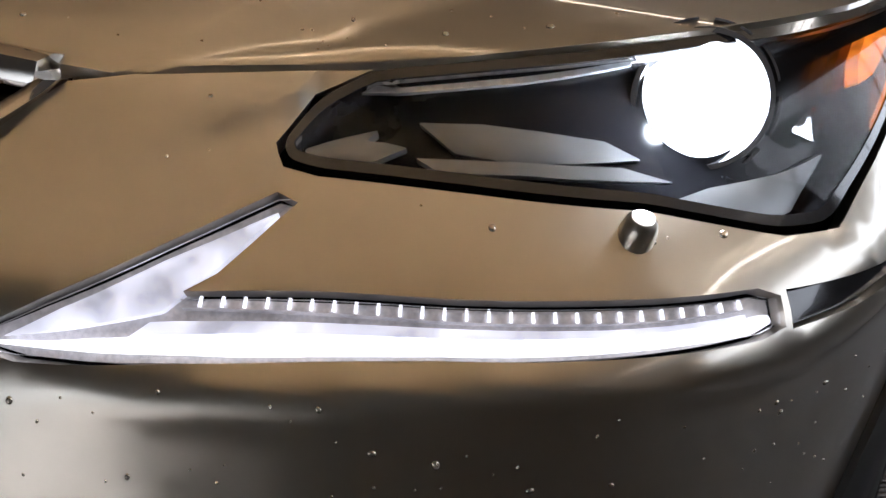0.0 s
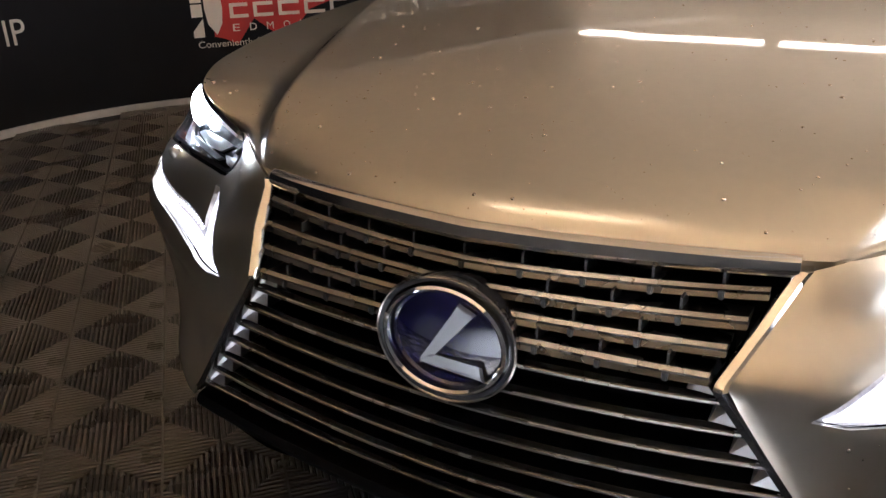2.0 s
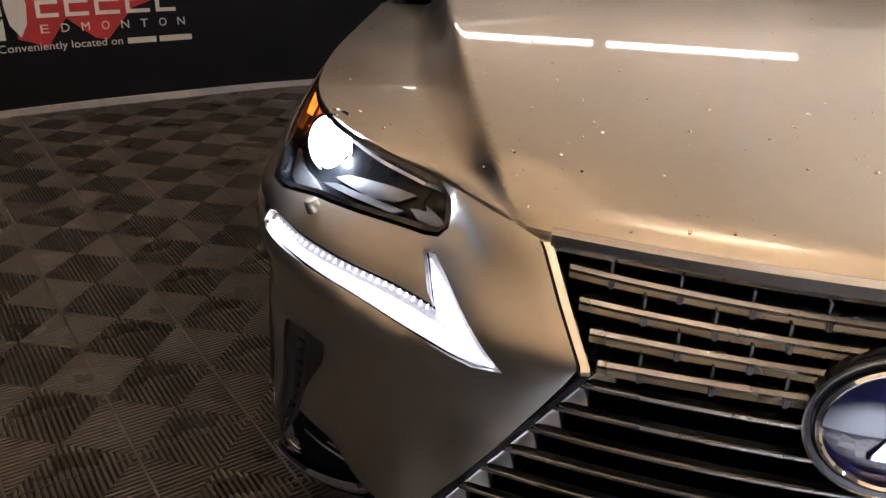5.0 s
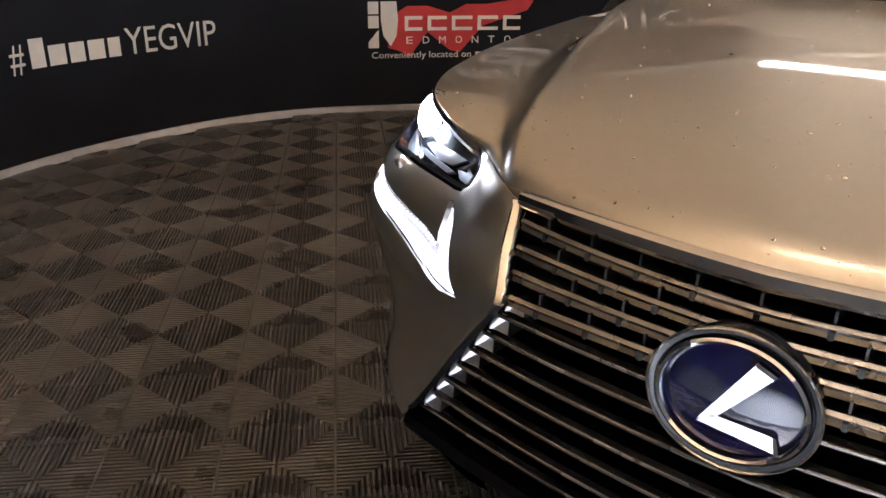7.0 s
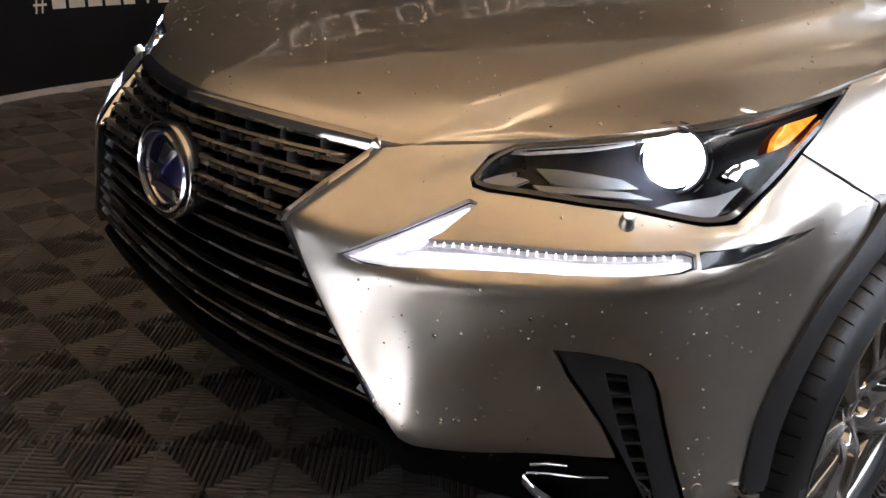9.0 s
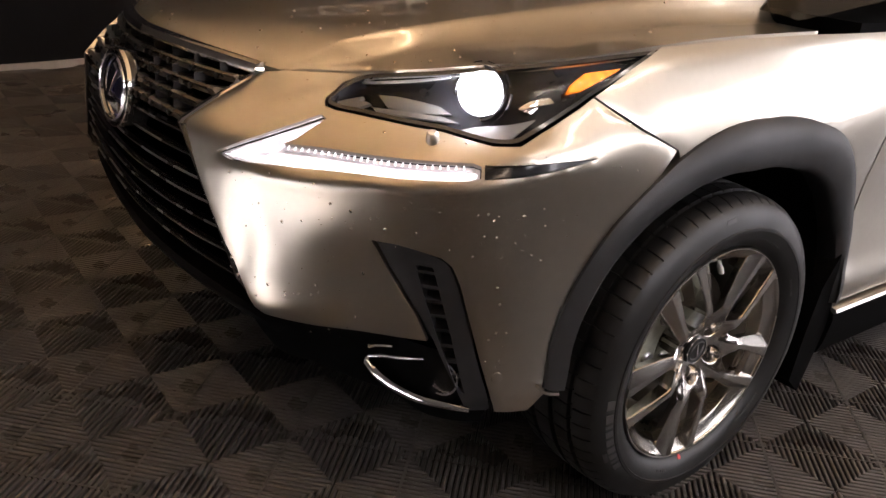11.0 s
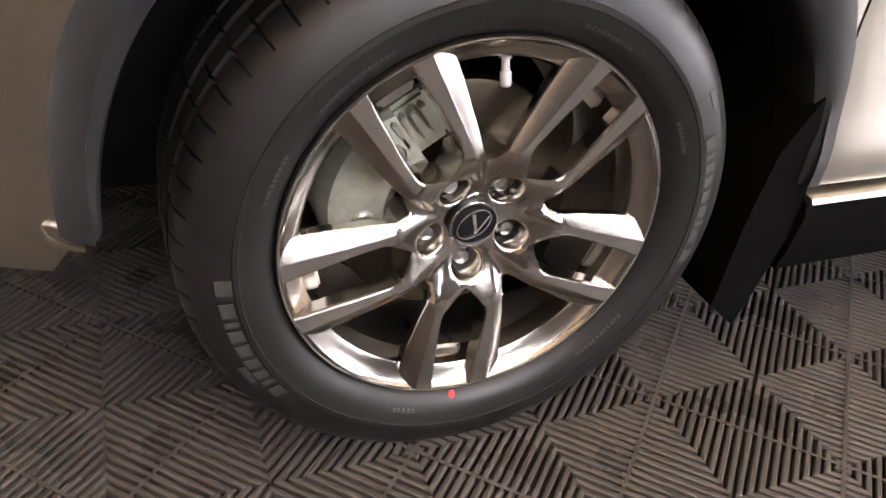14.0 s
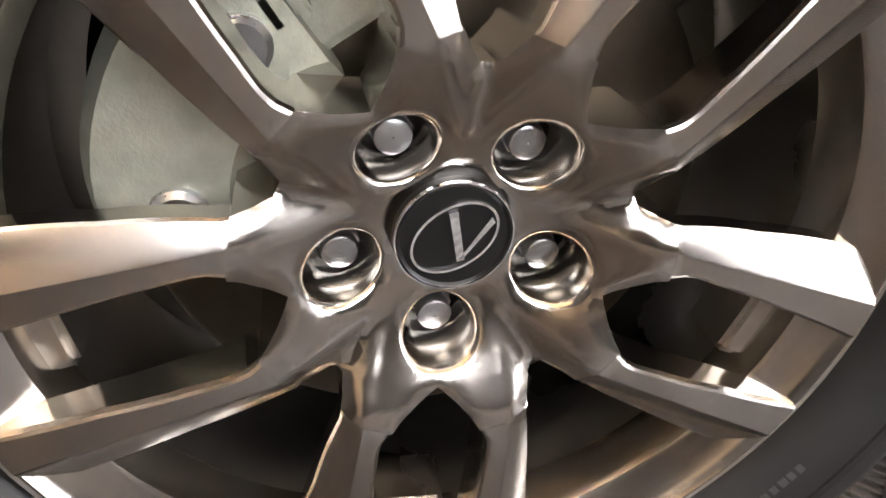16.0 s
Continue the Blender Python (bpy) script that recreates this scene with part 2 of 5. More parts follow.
def dense(poly, step):
    """The closed outline with points at most step apart."""
    out = []
    for a, b in zip(poly, poly[1:] + poly[:1]):
        n = max(1, int(math.ceil(math.hypot(b[0] - a[0], b[1] - a[1]) / step)))
        out += [(a[0] + (b[0] - a[0]) * i / n, a[1] + (b[1] - a[1]) * i / n) for i in range(n)]
    return out


def rounded(poly, r, n=4):
    """The outline with its corners rounded to about r."""
    out = []
    for i, b in enumerate(poly):
        a, c = poly[i - 1], poly[(i + 1) % len(poly)]
        va, vc = np.subtract(a, b), np.subtract(c, b)
        la, lc = np.linalg.norm(va), np.linalg.norm(vc)
        d = min(r, 0.45 * la, 0.45 * lc)
        s, e = np.array(b) + va / la * d, np.array(b) + vc / lc * d
        for t in np.linspace(0, 1, n):
            q = (1 - t) ** 2 * s + 2 * t * (1 - t) * np.array(b) + t * t * e
            out.append((float(q[0]), float(q[1])))
    return out


def inside(px, py, poly):
    poly = np.array(poly)
    x1, y1 = poly[:, 0], poly[:, 1]
    x2, y2 = np.roll(x1, -1), np.roll(y1, -1)
    px, py = np.asarray(px)[:, None], np.asarray(py)[:, None]
    with np.errstate(divide="ignore", invalid="ignore"):
        cross = ((y1 > py) != (y2 > py)) & (px < (x2 - x1) * (py - y1) / (y2 - y1) + x1)
    return cross.sum(1) % 2 == 1


def edge_distance(px, py, polys):
    best = np.full(len(px), 1e9)
    for poly in polys:
        a = np.array(poly)
        b = np.roll(a, -1, 0)
        d = b - a
        L = (d**2).sum(1) + 1e-12
        for i in range(0, len(px), 2000):
            p = np.stack([px[i : i + 2000], py[i : i + 2000]], 1)[:, None]
            t = np.clip(((p - a) * d).sum(2) / L, 0, 1)
            best[i : i + 2000] = np.minimum(best[i : i + 2000], np.sqrt((((p - a) - t[..., None] * d) ** 2).sum(2)).min(1))
    return best


def fill(outline, holes, step, lines=()):
    """Triangles over an outline with holes, in the plane: places and faces, and the loops of the borders."""
    from mathutils.geometry import delaunay_2d_cdt
    loops = [dense(outline, step)] + [dense(h, step) for h in holes]
    pts = [p for l in loops for p in l]
    edges, o = [], 0
    for l in loops:
        edges += [(o + i, o + (i + 1) % len(l)) for i in range(len(l))]
        o += len(l)
    for l in lines:
        pts += list(l)
        edges += [(o + i, o + i + 1) for i in range(len(l) - 1)]
        o += len(l)
    arr = np.array(loops[0])
    gx, gy = np.arange(arr[:, 0].min(), arr[:, 0].max(), step), np.arange(arr[:, 1].min(), arr[:, 1].max(), step * 0.866)
    X, Y = np.meshgrid(gx, gy)
    X = X + (np.arange(len(gy)) % 2)[:, None] * step / 2
    X, Y = X.ravel(), Y.ravel()
    ok = inside(X, Y, loops[0])
    for h in loops[1:]:
        ok &= ~inside(X, Y, h)
    X, Y = X[ok], Y[ok]
    far = edge_distance(X, Y, loops) > step * 0.55
    if lines:
        L = np.array([p for l in lines for p in l])
        near = np.array([np.hypot(L[:, 0] - x, L[:, 1] - y).min() for x, y in zip(X, Y)])
        far &= near > step * 0.5
    pts += list(zip(X[far].tolist(), Y[far].tolist()))
    v, _, f, *_ = delaunay_2d_cdt([Vector(p) for p in pts], edges, [], 0, 1e-7)
    v = [(p.x, p.y) for p in v]
    cx = np.array([np.mean([v[i][0] for i in t]) for t in f])
    cy = np.array([np.mean([v[i][1] for i in t]) for t in f])
    keep = inside(cx, cy, loops[0])
    for h in loops[1:]:
        keep &= ~inside(cx, cy, h)
    f = [t for t, k in zip(f, keep) if k]
    return v, f, loops


def panel(outline, holes, step, place, normal, thick=0.012, lip=0.0015, flip=False):
    """A pressed panel: the outline filled, laid on a surface, with a rounded edge turned in by its thickness."""
    v, f, loops = fill(outline, holes, step)
    s = Solid()
    dist = edge_distance(np.array([p[0] for p in v]), np.array([p[1] for p in v]), loops)
    pos = []
    for (a, b), d in zip(v, dist):
        p, n = np.array(place(a, b)), np.array(normal(a, b))
        pos.append(p - n * (lip * max(0.0, 1 - d / 0.004) ** 2 if lip else 0))
    count = {}
    for t in f:
        for a, b in zip(t, t[1:] + t[:1]):
            count[(a, b)] = count.get((a, b), 0) + 1
    border = [(a, b) for (a, b) in count if (b, a) not in count]
    faces = list(f)
    back = {}
    for a, b in border:
        for i in (a, b):
            if i not in back:
                back[i] = len(pos)
                pos.append(pos[i] - np.array(normal(*v[i])) * thick)
        faces.append((b, a, back[a], back[b]))
    if flip:
        faces = [t[::-1] for t in faces]
    return s.add(pos, faces)

# ---- the hall ----
floor = thing("floor", "grey ribbed interlocking floor tiles with wet dark stains", "floor", kind="structure")
Solid().box((-7.6, -6.1, -0.20), (5.0, 12, -0.0125)).make("slab", TILE_BASE, floor, "dark slab under the ribbed tiles", 0)

# Unseen smooth floor, added for its bright reflection in flank and wheel.
apron = Solid().box((1.35, 2.95, -.012), (4.8, 11.9, 0.0))
tagged(apron.make("pavement", CONCRETE, None, smooth=0), "unseen grey polished concrete floor added beside the tile mat", "floor", kind="structure")

WALL_LINE = curve([(-3.80, -3.0), (-3.80, -1.5), (-3.82, 0.2), (-4.06, 1.3), (-4.07, 2.2), (-3.87, 2.86), (-3.45, 3.42), (-2.95, 3.95),
                   (-2.35, 4.5), (-1.3, 5.2), (0.2, 5.8), (1.7, 6.05)], 10)
WALL_TOP, ROOM = 3.15, 4.8


def wall_sheet(z0, z1, out0, out1):
    """An upright sheet along the curved wall line, from out0 to out1 metres in front of it."""
    s = Solid()
    T = np.gradient(WALL_LINE, axis=0)
    T /= np.linalg.norm(T, axis=1)[:, None]
    N = np.stack([T[:, 1], -T[:, 0]], 1)
    frames = [((n[0], n[1], 0), (0, 0, 1)) for n in N]
    return s.sweep([(x, y, 0) for x, y in WALL_LINE], [(out0, z0), (out1, z0), (out1, z1), (out0, z1)], frames=frames)


wall = wall_sheet(0.0, WALL_TOP, -0.16, 0.0).make("wall_curved", BANNER, None, smooth=60)
tagged(wall, "black cloth banner wall curving round the display floor", "wall", kind="structure")
trim = wall_sheet(-0.012, 0.035, 0.002, 0.022).make("baseboard", TRIMWHITE, None, smooth=60)
tagged(trim, "thin pale trim strip along the foot of the black wall", "trim", kind="structure")
top_trim = wall_sheet(WALL_TOP - .01, WALL_TOP + .04, -.05, .03).make("trim", TRIMWHITE, None, smooth=60)
tagged(top_trim, "slim pale rail along the top of the black wall", "trim", kind="structure")
# unseen dark wall added ahead of the nose; it screens the front fill battens
tagged(Solid().box((-7.3, -2.05, -.01), (4.8, -1.9, 2.6)).make("wall_front", DARKWALL, None, smooth=0), "plain dark hall wall", "wall", kind="structure")
# side wall; its wide daylit opening is unseen, added and shaped to light flank and wheel
side_wall = Solid()
for lo, hi in (((4.8, -6.0, -0.01), (4.95, -.3, ROOM)), ((4.8, -.3, -0.01), (4.95, .9, 2.3)), ((4.8, .9, -0.01), (4.95, 2.6, 1.6)), ((4.8, 2.6, -0.01), (4.95, 6.2, 2.3)), ((4.8, -.3, 3.7), (4.95, 9.2, ROOM)), ((4.8, 6.2, -0.01), (4.95, 9.2, 0.12)),
               ((4.8, 9.2, -0.01), (4.95, 12.0, ROOM))):
    side_wall.box(lo, hi)
tagged(side_wall.make("wall_side", DARKWALL, None, smooth=0), "plain dark hall wall with an added wide window", "wall", kind="structure")
back_wall = Solid()
for lo, hi in (((-7.3, 11.9, -0.01), (1.9, 12.05, ROOM)), ((1.9, 11.9, -0.01), (4.5, 12.05, .1)), ((1.9, 11.9, 3.3), (4.5, 12.05, ROOM)), ((4.5, 11.9, -0.01), (4.95, 12.05, ROOM))):
    back_wall.box(lo, hi)
tagged(back_wall.make("wall_back", DARKWALL, None, smooth=0), "plain dark hall wall with an added tall window", "wall", kind="structure")
# Pale panel added as a reflector for the wheel's facets.
tagged(Solid().box((4.765, -2.6, -.01), (4.797, -.5, 2.2)).make("bounce_panel", WALLPAINT, None, smooth=0), "plain pale unseen panel added on the side wall as a reflector", "door", kind="structure")
win = thing("window_1", "wide unseen window with a slim grey frame, added to light flank and wheel", "window", kind="structure", at=(4.87, 6.2, 1.5))
for y, z0 in ((-.27, 2.305), (.93, 1.605), (2.57, 1.605), (4.4, 2.305), (6.23, .125), (7.7, .125), (9.16, .125)):
    Solid().box((4.83, y - .025, z0), (4.90, y + .025, 3.69), None, .004).make("window_post", LAMP_GREY, win, "slim grey post")
# Glowing panel added behind the opening as the light source.
tagged(Solid().box((5.6, -1.5, -1), (5.62, 11.8, 6)).make("backdrop", DAY, None, smooth=0), "plain glowing sky panel outside an added window", "sky", kind="structure")
# Unseen back window with a glowing panel, added for glare on wheel and flank.
win = thing("window_2", "tall unseen window with a slim grey frame, added for glare on the wheel", "window", kind="structure", at=(3.2, 11.97, 1.5))
for x in (1.93, 3.2, 4.47):
    Solid().box((x - .025, 11.93, .105), (x + .025, 12.0, 3.29), None, .004).make("window_post", LAMP_GREY, win, "slim grey post")
tagged(Solid().box((.5, 12.6, -1), (5.5, 12.62, 5)).make("backdrop", DAY, None, smooth=0), "plain glowing sky panel outside an added window", "sky", kind="structure")
tagged(Solid().box((-7.3, -6.15, -0.01), (4.95, -6.0, ROOM)).make("wall_entry", DARKWALL, None, smooth=0), "plain dark hall wall", "wall", kind="structure")
tagged(Solid().box((-7.45, -6.0, -0.01), (-7.3, 11.9, ROOM)).make("wall_hall", DARKWALL, None, smooth=0), "plain dark far hall wall", "wall", kind="structure")
ceil = Solid().box((-7.5, -6.2, ROOM), (5.0, 12.1, ROOM + 0.12)).make("ceiling", CEILING, None, smooth=0)
tagged(ceil, "warm tan board ceiling", "ceiling", kind="structure")


# Serves battens mirrored in the hood and unseen ones added as fill.
def strip_light(x, y, z, length, along_y, tubes):
    f = thing("fluorescent_light", "long bare fluorescent batten hung under the ceiling, real one or added fill", "lamp", "ceiling battens", at=(x, y, z))
    h = length / 2
    put = pose(x, y, z, 0, 0, 90 if along_y else 0)
    Solid().box((-h, -0.035, 0.02), (h, 0.035, 0.06), put, 0.008).make("housing", HOUSING, f)
    for e in (-1, 1):
        Solid().box((e * h * .7 - .004, -.004, .055), (e * h * .7 + .004, .004, ROOM - z), put).make("hanger", HOUSING, f)
    for s in (-1, 1):
        t = Solid().lathe([(-h + 0.03, 0.0), (-h + 0.03, 0.016), (h - 0.03, 0.016), (h - 0.03, 0.0)], 10,
                          lambda a, r, w, s=s: put @ Vector((a, s * 0.03 + r * math.cos(w), r * math.sin(w))))
        t.make("tube", tubes, f)
    return f


for x, y in ((-1.05, 5.15), (0.45, 5.15), (2.15, 6.3)):
    strip_light(x, y, 3.3, 1.45, False, TUBE)
# Unseen batten added to light the pale panel on the side wall.
strip_light(4.35, -1.2, 3.0, 1.45, True, TUBE)
# Fill batten added above the nose to brighten hood and crease.
strip_light(-.4, .55, 4.42, 1.45, False, FILL_TUBE_HALL)


def ceiling_pipe(a, b):
    """A pale conduit under the ceiling from a to b."""
    put = look(a, b)
    pipe = Solid().lathe([(0.0, .03), ((Vector(b) - Vector(a)).length, .03)], 12, lambda h, r, g: put @ Vector((r * math.cos(g), r * math.sin(g), -h)))
    tagged(pipe.make("ceiling_pipe", HOUSING, None), "pale painted conduit pipe under the ceiling", "pipe", "ceiling pipes")


ceiling_pipe((.5, 2.5, 4.72), (1.6, 9.5, 4.72))
ceiling_pipe((-.6, 6.4, 4.72), (4.7, 6.8, 4.72))
# unseen fill battens, added behind the banner wall and the front wall to light the ceiling
for x, y in ((-2.6, 7.6), (-.2, 7.6), (2.4, 7.6), (-2.6, 10.2), (-.2, 10.2), (2.4, 10.2)):
    strip_light(x, y, 2.3, 1.4, False, FILL_TUBE_HALL)
for x, y in ((-5.5, 1.8), (-5.5, 4.2), (-4.6, 6.2)):
    strip_light(x, y, 2.3, 1.4, True, FILL_TUBE_LEFT)
for x in (-2.7, -1.2, .3, 1.8, 3.3):
    strip_light(x, -2.55, 2.45, 1.4, False, FILL_TUBE_FRONT)
for y in (0.9, 2.6):
    strip_light(2.9, y, 3.3, 1.45, True, TUBE_COOL)


def beam(sign):
    """The headlamp's low beam."""
    la = bpy.data.lights.new("low_beam", "SPOT")
    la.energy, la.spot_size, la.spot_blend, la.shadow_soft_size, la.color = BEAM_WATTS, radians(44), 1.0, 0.03, (0.95, 0.98, 1.0)
    la.energy *= 1.0 if sign > 0 else 0.06
    ob = new("low_beam", la)
    ob.matrix_world = look((sign * .745, .235, .90), (.20 if sign > 0 else -1.0, -1.9, -.02))


def lamp_fill(sign):
    """Point lamp added inside the housing, standing in for light the projector scatters."""
    la = bpy.data.lights.new("projector_fill", "POINT")
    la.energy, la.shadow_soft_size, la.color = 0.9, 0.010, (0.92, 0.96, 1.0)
    new("projector_fill", la).location = (sign * .722, .340, .909)


beam(1)
beam(-1)
lamp_fill(1)
lamp_fill(-1)


# ---- the car's outer skin ----
# plan of the widest line, from the nose on the centre line round the left flank
PLAN = [(0, -.012), (.12, -.010), (.24, -.003), (.33, .012), (.42, .042), (.55, .100), (.68, .178), (.77, .255), (.83, .345), (.868, .46),
        (.888, .62), (.897, .9), (.90, 1.3), (.902, 1.9), (.902, 2.8), (.90, 3.7), (.87, 4.25), (.78, 4.5), (.5, 4.61), (0, 4.64)]
LINE = curve(PLAN, 30)
RUN = np.r_[0, np.cumsum(np.linalg.norm(np.diff(LINE, axis=0), axis=1))]
TAN = np.gradient(LINE, axis=0)
TAN /= np.linalg.norm(TAN, axis=1)[:, None]
# how far the skin stands proud of that line: upright sections along the run
SECTIONS = [
    (0.33, [(.30, -.10), (.42, -.03), (.50, .015), (.60, .012), (.70, .006), (.757, -.002), (.79, -.008), (.84, -.055), (.89, -.112), (1.0, -.24)]),
    (0.45, [(.30, -.10), (.42, -.01), (.50, .025), (.60, .020), (.70, .012), (.745, .004), (.79, -.018), (.84, -.068), (.90, -.118), (1.0, -.24)]),
    (0.50, [(.30, -.10), (.42, -.012), (.50, .025), (.60, .017), (.70, .013), (.748, .004), (.79, -.026), (.84, -.072), (.90, -.123), (1.0, -.24)]),
    (0.55, [(.30, -.11), (.42, -.02), (.50, .028), (.60, .021), (.70, .013), (.742, .006), (.79, -.035), (.84, -.081), (.90, -.132), (1.0, -.25)]),
    (0.63, [(.30, -.11), (.42, -.06), (.50, .013), (.60, .009), (.70, .011), (.745, .008), (.80, -.045), (.85, -.092), (.91, -.150), (1.0, -.26)]),
    (0.75, [(.30, -.10), (.40, -.08), (.50, -.024), (.62, -.022), (.70, .006), (.755, .010), (.80, -.024), (.855, -.078), (.93, -.135), (1.0, -.22)]),
    (0.87, [(.30, -.04), (.40, -.014), (.50, -.024), (.62, -.018), (.71, .004), (.765, .010), (.81, -.012), (.855, -.058), (.95, -.118), (1.02, -.2)]),
    (1.00, [(.30, -.02), (.40, -.002), (.50, -.008), (.62, -.006), (.72, .003), (.78, .008), (.83, -.003), (.87, -.036), (.965, -.100), (1.05, -.2)]),
    (1.15, [(.30, -.02), (.40, .004), (.50, .004), (.62, .003), (.72, .004), (.80, .006), (.85, -.004), (.90, -.034), (.98, -.088), (1.05, -.17)]),
    (1.32, [(.30, -.02), (.40, .008), (.50, .010), (.62, .012), (.72, .012), (.82, .004), (.88, -.014), (.93, -.038), (.995, -.078), (1.06, -.15)]),
    (1.60, [(.30, -.02), (.40, .010), (.50, .010), (.62, .014), (.72, .016), (.82, .006), (.90, -.016), (.96, -.042), (1.02, -.075), (1.08, -.13)]),
    (1.95, [(.30, -.01), (.40, -.006), (.47, -.016), (.62, -.020), (.74, -.008), (.84, .002), (.92, -.010), (.98, -.030), (1.03, -.05), (1.10, -.10)]),
    (2.80, [(.30, -.01), (.40, -.010), (.47, -.020), (.62, -.026), (.76, -.012), (.86, .002), (.94, -.008), (1.0, -.026), (1.06, -.05), (1.12, -.10)]),
    (4.30, [(.30, -.03), (.40, .006), (.50, .010), (.62, .014), (.74, .010), (.86, .004), (.94, -.006), (1.0, -.026), (1.06, -.05), (1.12, -.10)]),
    (5.60, [(.30, -.10), (.40, -.02), (.50, .0), (.62, .0), (.74, -.02), (.86, -.04), (.94, -.05), (1.0, -.06), (1.06, -.08), (1.12, -.10)]),
]
_SEC = [(p, np.array(s)[:, 0], np.array(s)[:, 1]) for p, s in SECTIONS]


def _profile(zs, ds, z):
    i = int(np.clip(np.searchsorted(zs, z) - 1, 0, len(zs) - 2))
    h = zs[i + 1] - zs[i]
    t = min(1.15, max(-0.2, (z - zs[i]) / h))

    def slope(k):
        if k == 0 or k == len(zs) - 1:
            a = min(k, len(zs) - 2)
            return (ds[a + 1] - ds[a]) / (zs[a + 1] - zs[a])
        return (ds[k + 1] - ds[k - 1]) / (zs[k + 1] - zs[k - 1])

    m0, m1 = slope(i) * h, slope(i + 1) * h
    return (2 * t**3 - 3 * t * t + 1) * ds[i] + (t**3 - 2 * t * t + t) * m0 + (3 * t * t - 2 * t**3) * ds[i + 1] + (t**3 - t * t) * m1


def proud(p, z):
    ps = [s[0] for s in _SEC]
    i = int(np.clip(np.searchsorted(ps, p) - 1, 0, len(ps) - 2))
    w = [_profile(_SEC[k][1], _SEC[k][2], z) for k in (max(i - 1, 0), i, i + 1, min(i + 2, len(ps) - 1))]
    t = min(1.0, max(0.0, (p - ps[i]) / (ps[i + 1] - ps[i])))
    h = ps[i + 1] - ps[i]
    m0 = (w[2] - w[0]) / max(1e-6, ps[i + 1] - ps[max(i - 1, 0)]) * h
    m1 = (w[3] - w[1]) / max(1e-6, ps[min(i + 2, len(ps) - 1)] - ps[i]) * h
    return (2 * t**3 - 3 * t * t + 1) * w[1] + (t**3 - 2 * t * t + t) * m0 + (3 * t * t - 2 * t**3) * w[2] + (t**3 - t * t) * m1


def pressed(p, z):
    """Pressed lines of the bumper: the undercut below the crease under the day lamp, and the hollow beside the headlamp."""
    crease = float(np.interp(p, [.40, .54, .65, .74, .84, .915, .99, 1.1], [.744, .748, .758, .769, .777, .783, .795, .824]))
    d = -.0125 * ease(p, .43, .60) * (1 - ease(p, .98, 1.16)) * ease(crease - z, -.003, .034) * (1 - ease(crease - z, .05, .20))
    s = (p - .452) / .158
    if 0 < s < 1.25:
        w = .004 + .017 * min(s, 1.1)
        t = abs(z - (.831 + .056 * s)) / w
        if t < 1:
            d -= .0075 * ease(s, 0, .8) * (1 - t * t) ** 2
    return d


def skin(p, z, off=0.0):
    """The place of the skin p metres round from the nose at height z."""
    x, y = np.interp(p, RUN, LINE[:, 0]), np.interp(p, RUN, LINE[:, 1])
    tx, ty = np.interp(p, RUN, TAN[:, 0]), np.interp(p, RUN, TAN[:, 1])
    d = proud(p, z) + pressed(p, z) + off
    return np.array((x + ty * d, y - tx * d, z))


def skin_normal(p, z):
    a, b = skin(p + 0.004, z) - skin(p - 0.004, z), skin(p, z + 0.004) - skin(p, z - 0.004)
    n = np.cross(a, b)
    return n / np.linalg.norm(n)


def below(depth):
    return lambda p, z: skin(p, z) - skin_normal(p, z) * depth


def run_of(y):
    """The run along the flank at a distance y behind the nose."""
    k = np.argmax(LINE[:, 1] > 0.3)
    return float(np.interp(y, LINE[k:, 1], RUN[k:]))


AXLE_Y, HUB_Z, REAR_Y = 0.93, 0.352, 3.59
LAMP = rounded([(.586, .868), (.593, .8590), (.614, .8560), (.72, .858), (.84, .8585), (.935, .850), (.975, .853), (1.125, .924), (1.30, .993),
                (1.18, .983), (1.05, .970), (.90, .953), (.75, .930), (.645, .911), (.604, .890)], 0.014)
DRL = [(.422, .756), (.46, .7535), (.58, .766), (.70, .780), (.80, .7885), (.895, .797), (.913, .802), (.913, .816), (.90, .819), (.80, .811),
       (.70, .802), (.62, .796), (.545, .790), (.562, .803), (.602, .839), (.590, .840), (.53, .812), (.47, .783)]
SLIT = [(.920, .800), (.98, .806), (1.05, .818), (1.118, .832), (1.05, .829), (.98, .823), (.920, .819)]
VENT_LEFT = [(.744, .661), (.768, .619), (.794, .588), (.829, .541), (.861, .492), (.886, .450), (.912, .405), (.938, .352)]
VENT_RIGHT = [(.984, .352), (.975, .384), (.954, .441), (.934, .499), (.915, .552), (.897, .602), (.880, .633), (.862, .646), (.816, .656), (.782, .660)]
VENT = rounded(VENT_LEFT + VENT_RIGHT, 0.006)


def arch_r(a):
    """The wheel arch widens upward: its radius by the angle from the front."""
    return float(np.interp(a, [0, 10, 19, 30, 45, 62, 75, 93, 113, 122, 134, 145, 158, 168, 180], [.450, .462, .476, .491, .507, .513, .511, .510, .530, .544, .550, .550, .545, .530, .512]))


def arch(cy, a0, a1, n=24):
    return [(run_of(cy - arch_r(a) * math.cos(radians(a))), HUB_Z + arch_r(a) * math.sin(radians(a))) for a in np.linspace(a0, a1, n)]


def clean(poly, gap=0.003):
    out = [poly[0]]
    for q in poly[1:]:
        if math.hypot(q[0] - out[-1][0], q[1] - out[-1][1]) > gap:
            out.append(q)
    return out


car = thing("car", "champagne metallic crossover car with lit headlamps and wet paint", "car", at=(0, 1.5, 0))
front_arch = arch(AXLE_Y, 4, 54, 20)
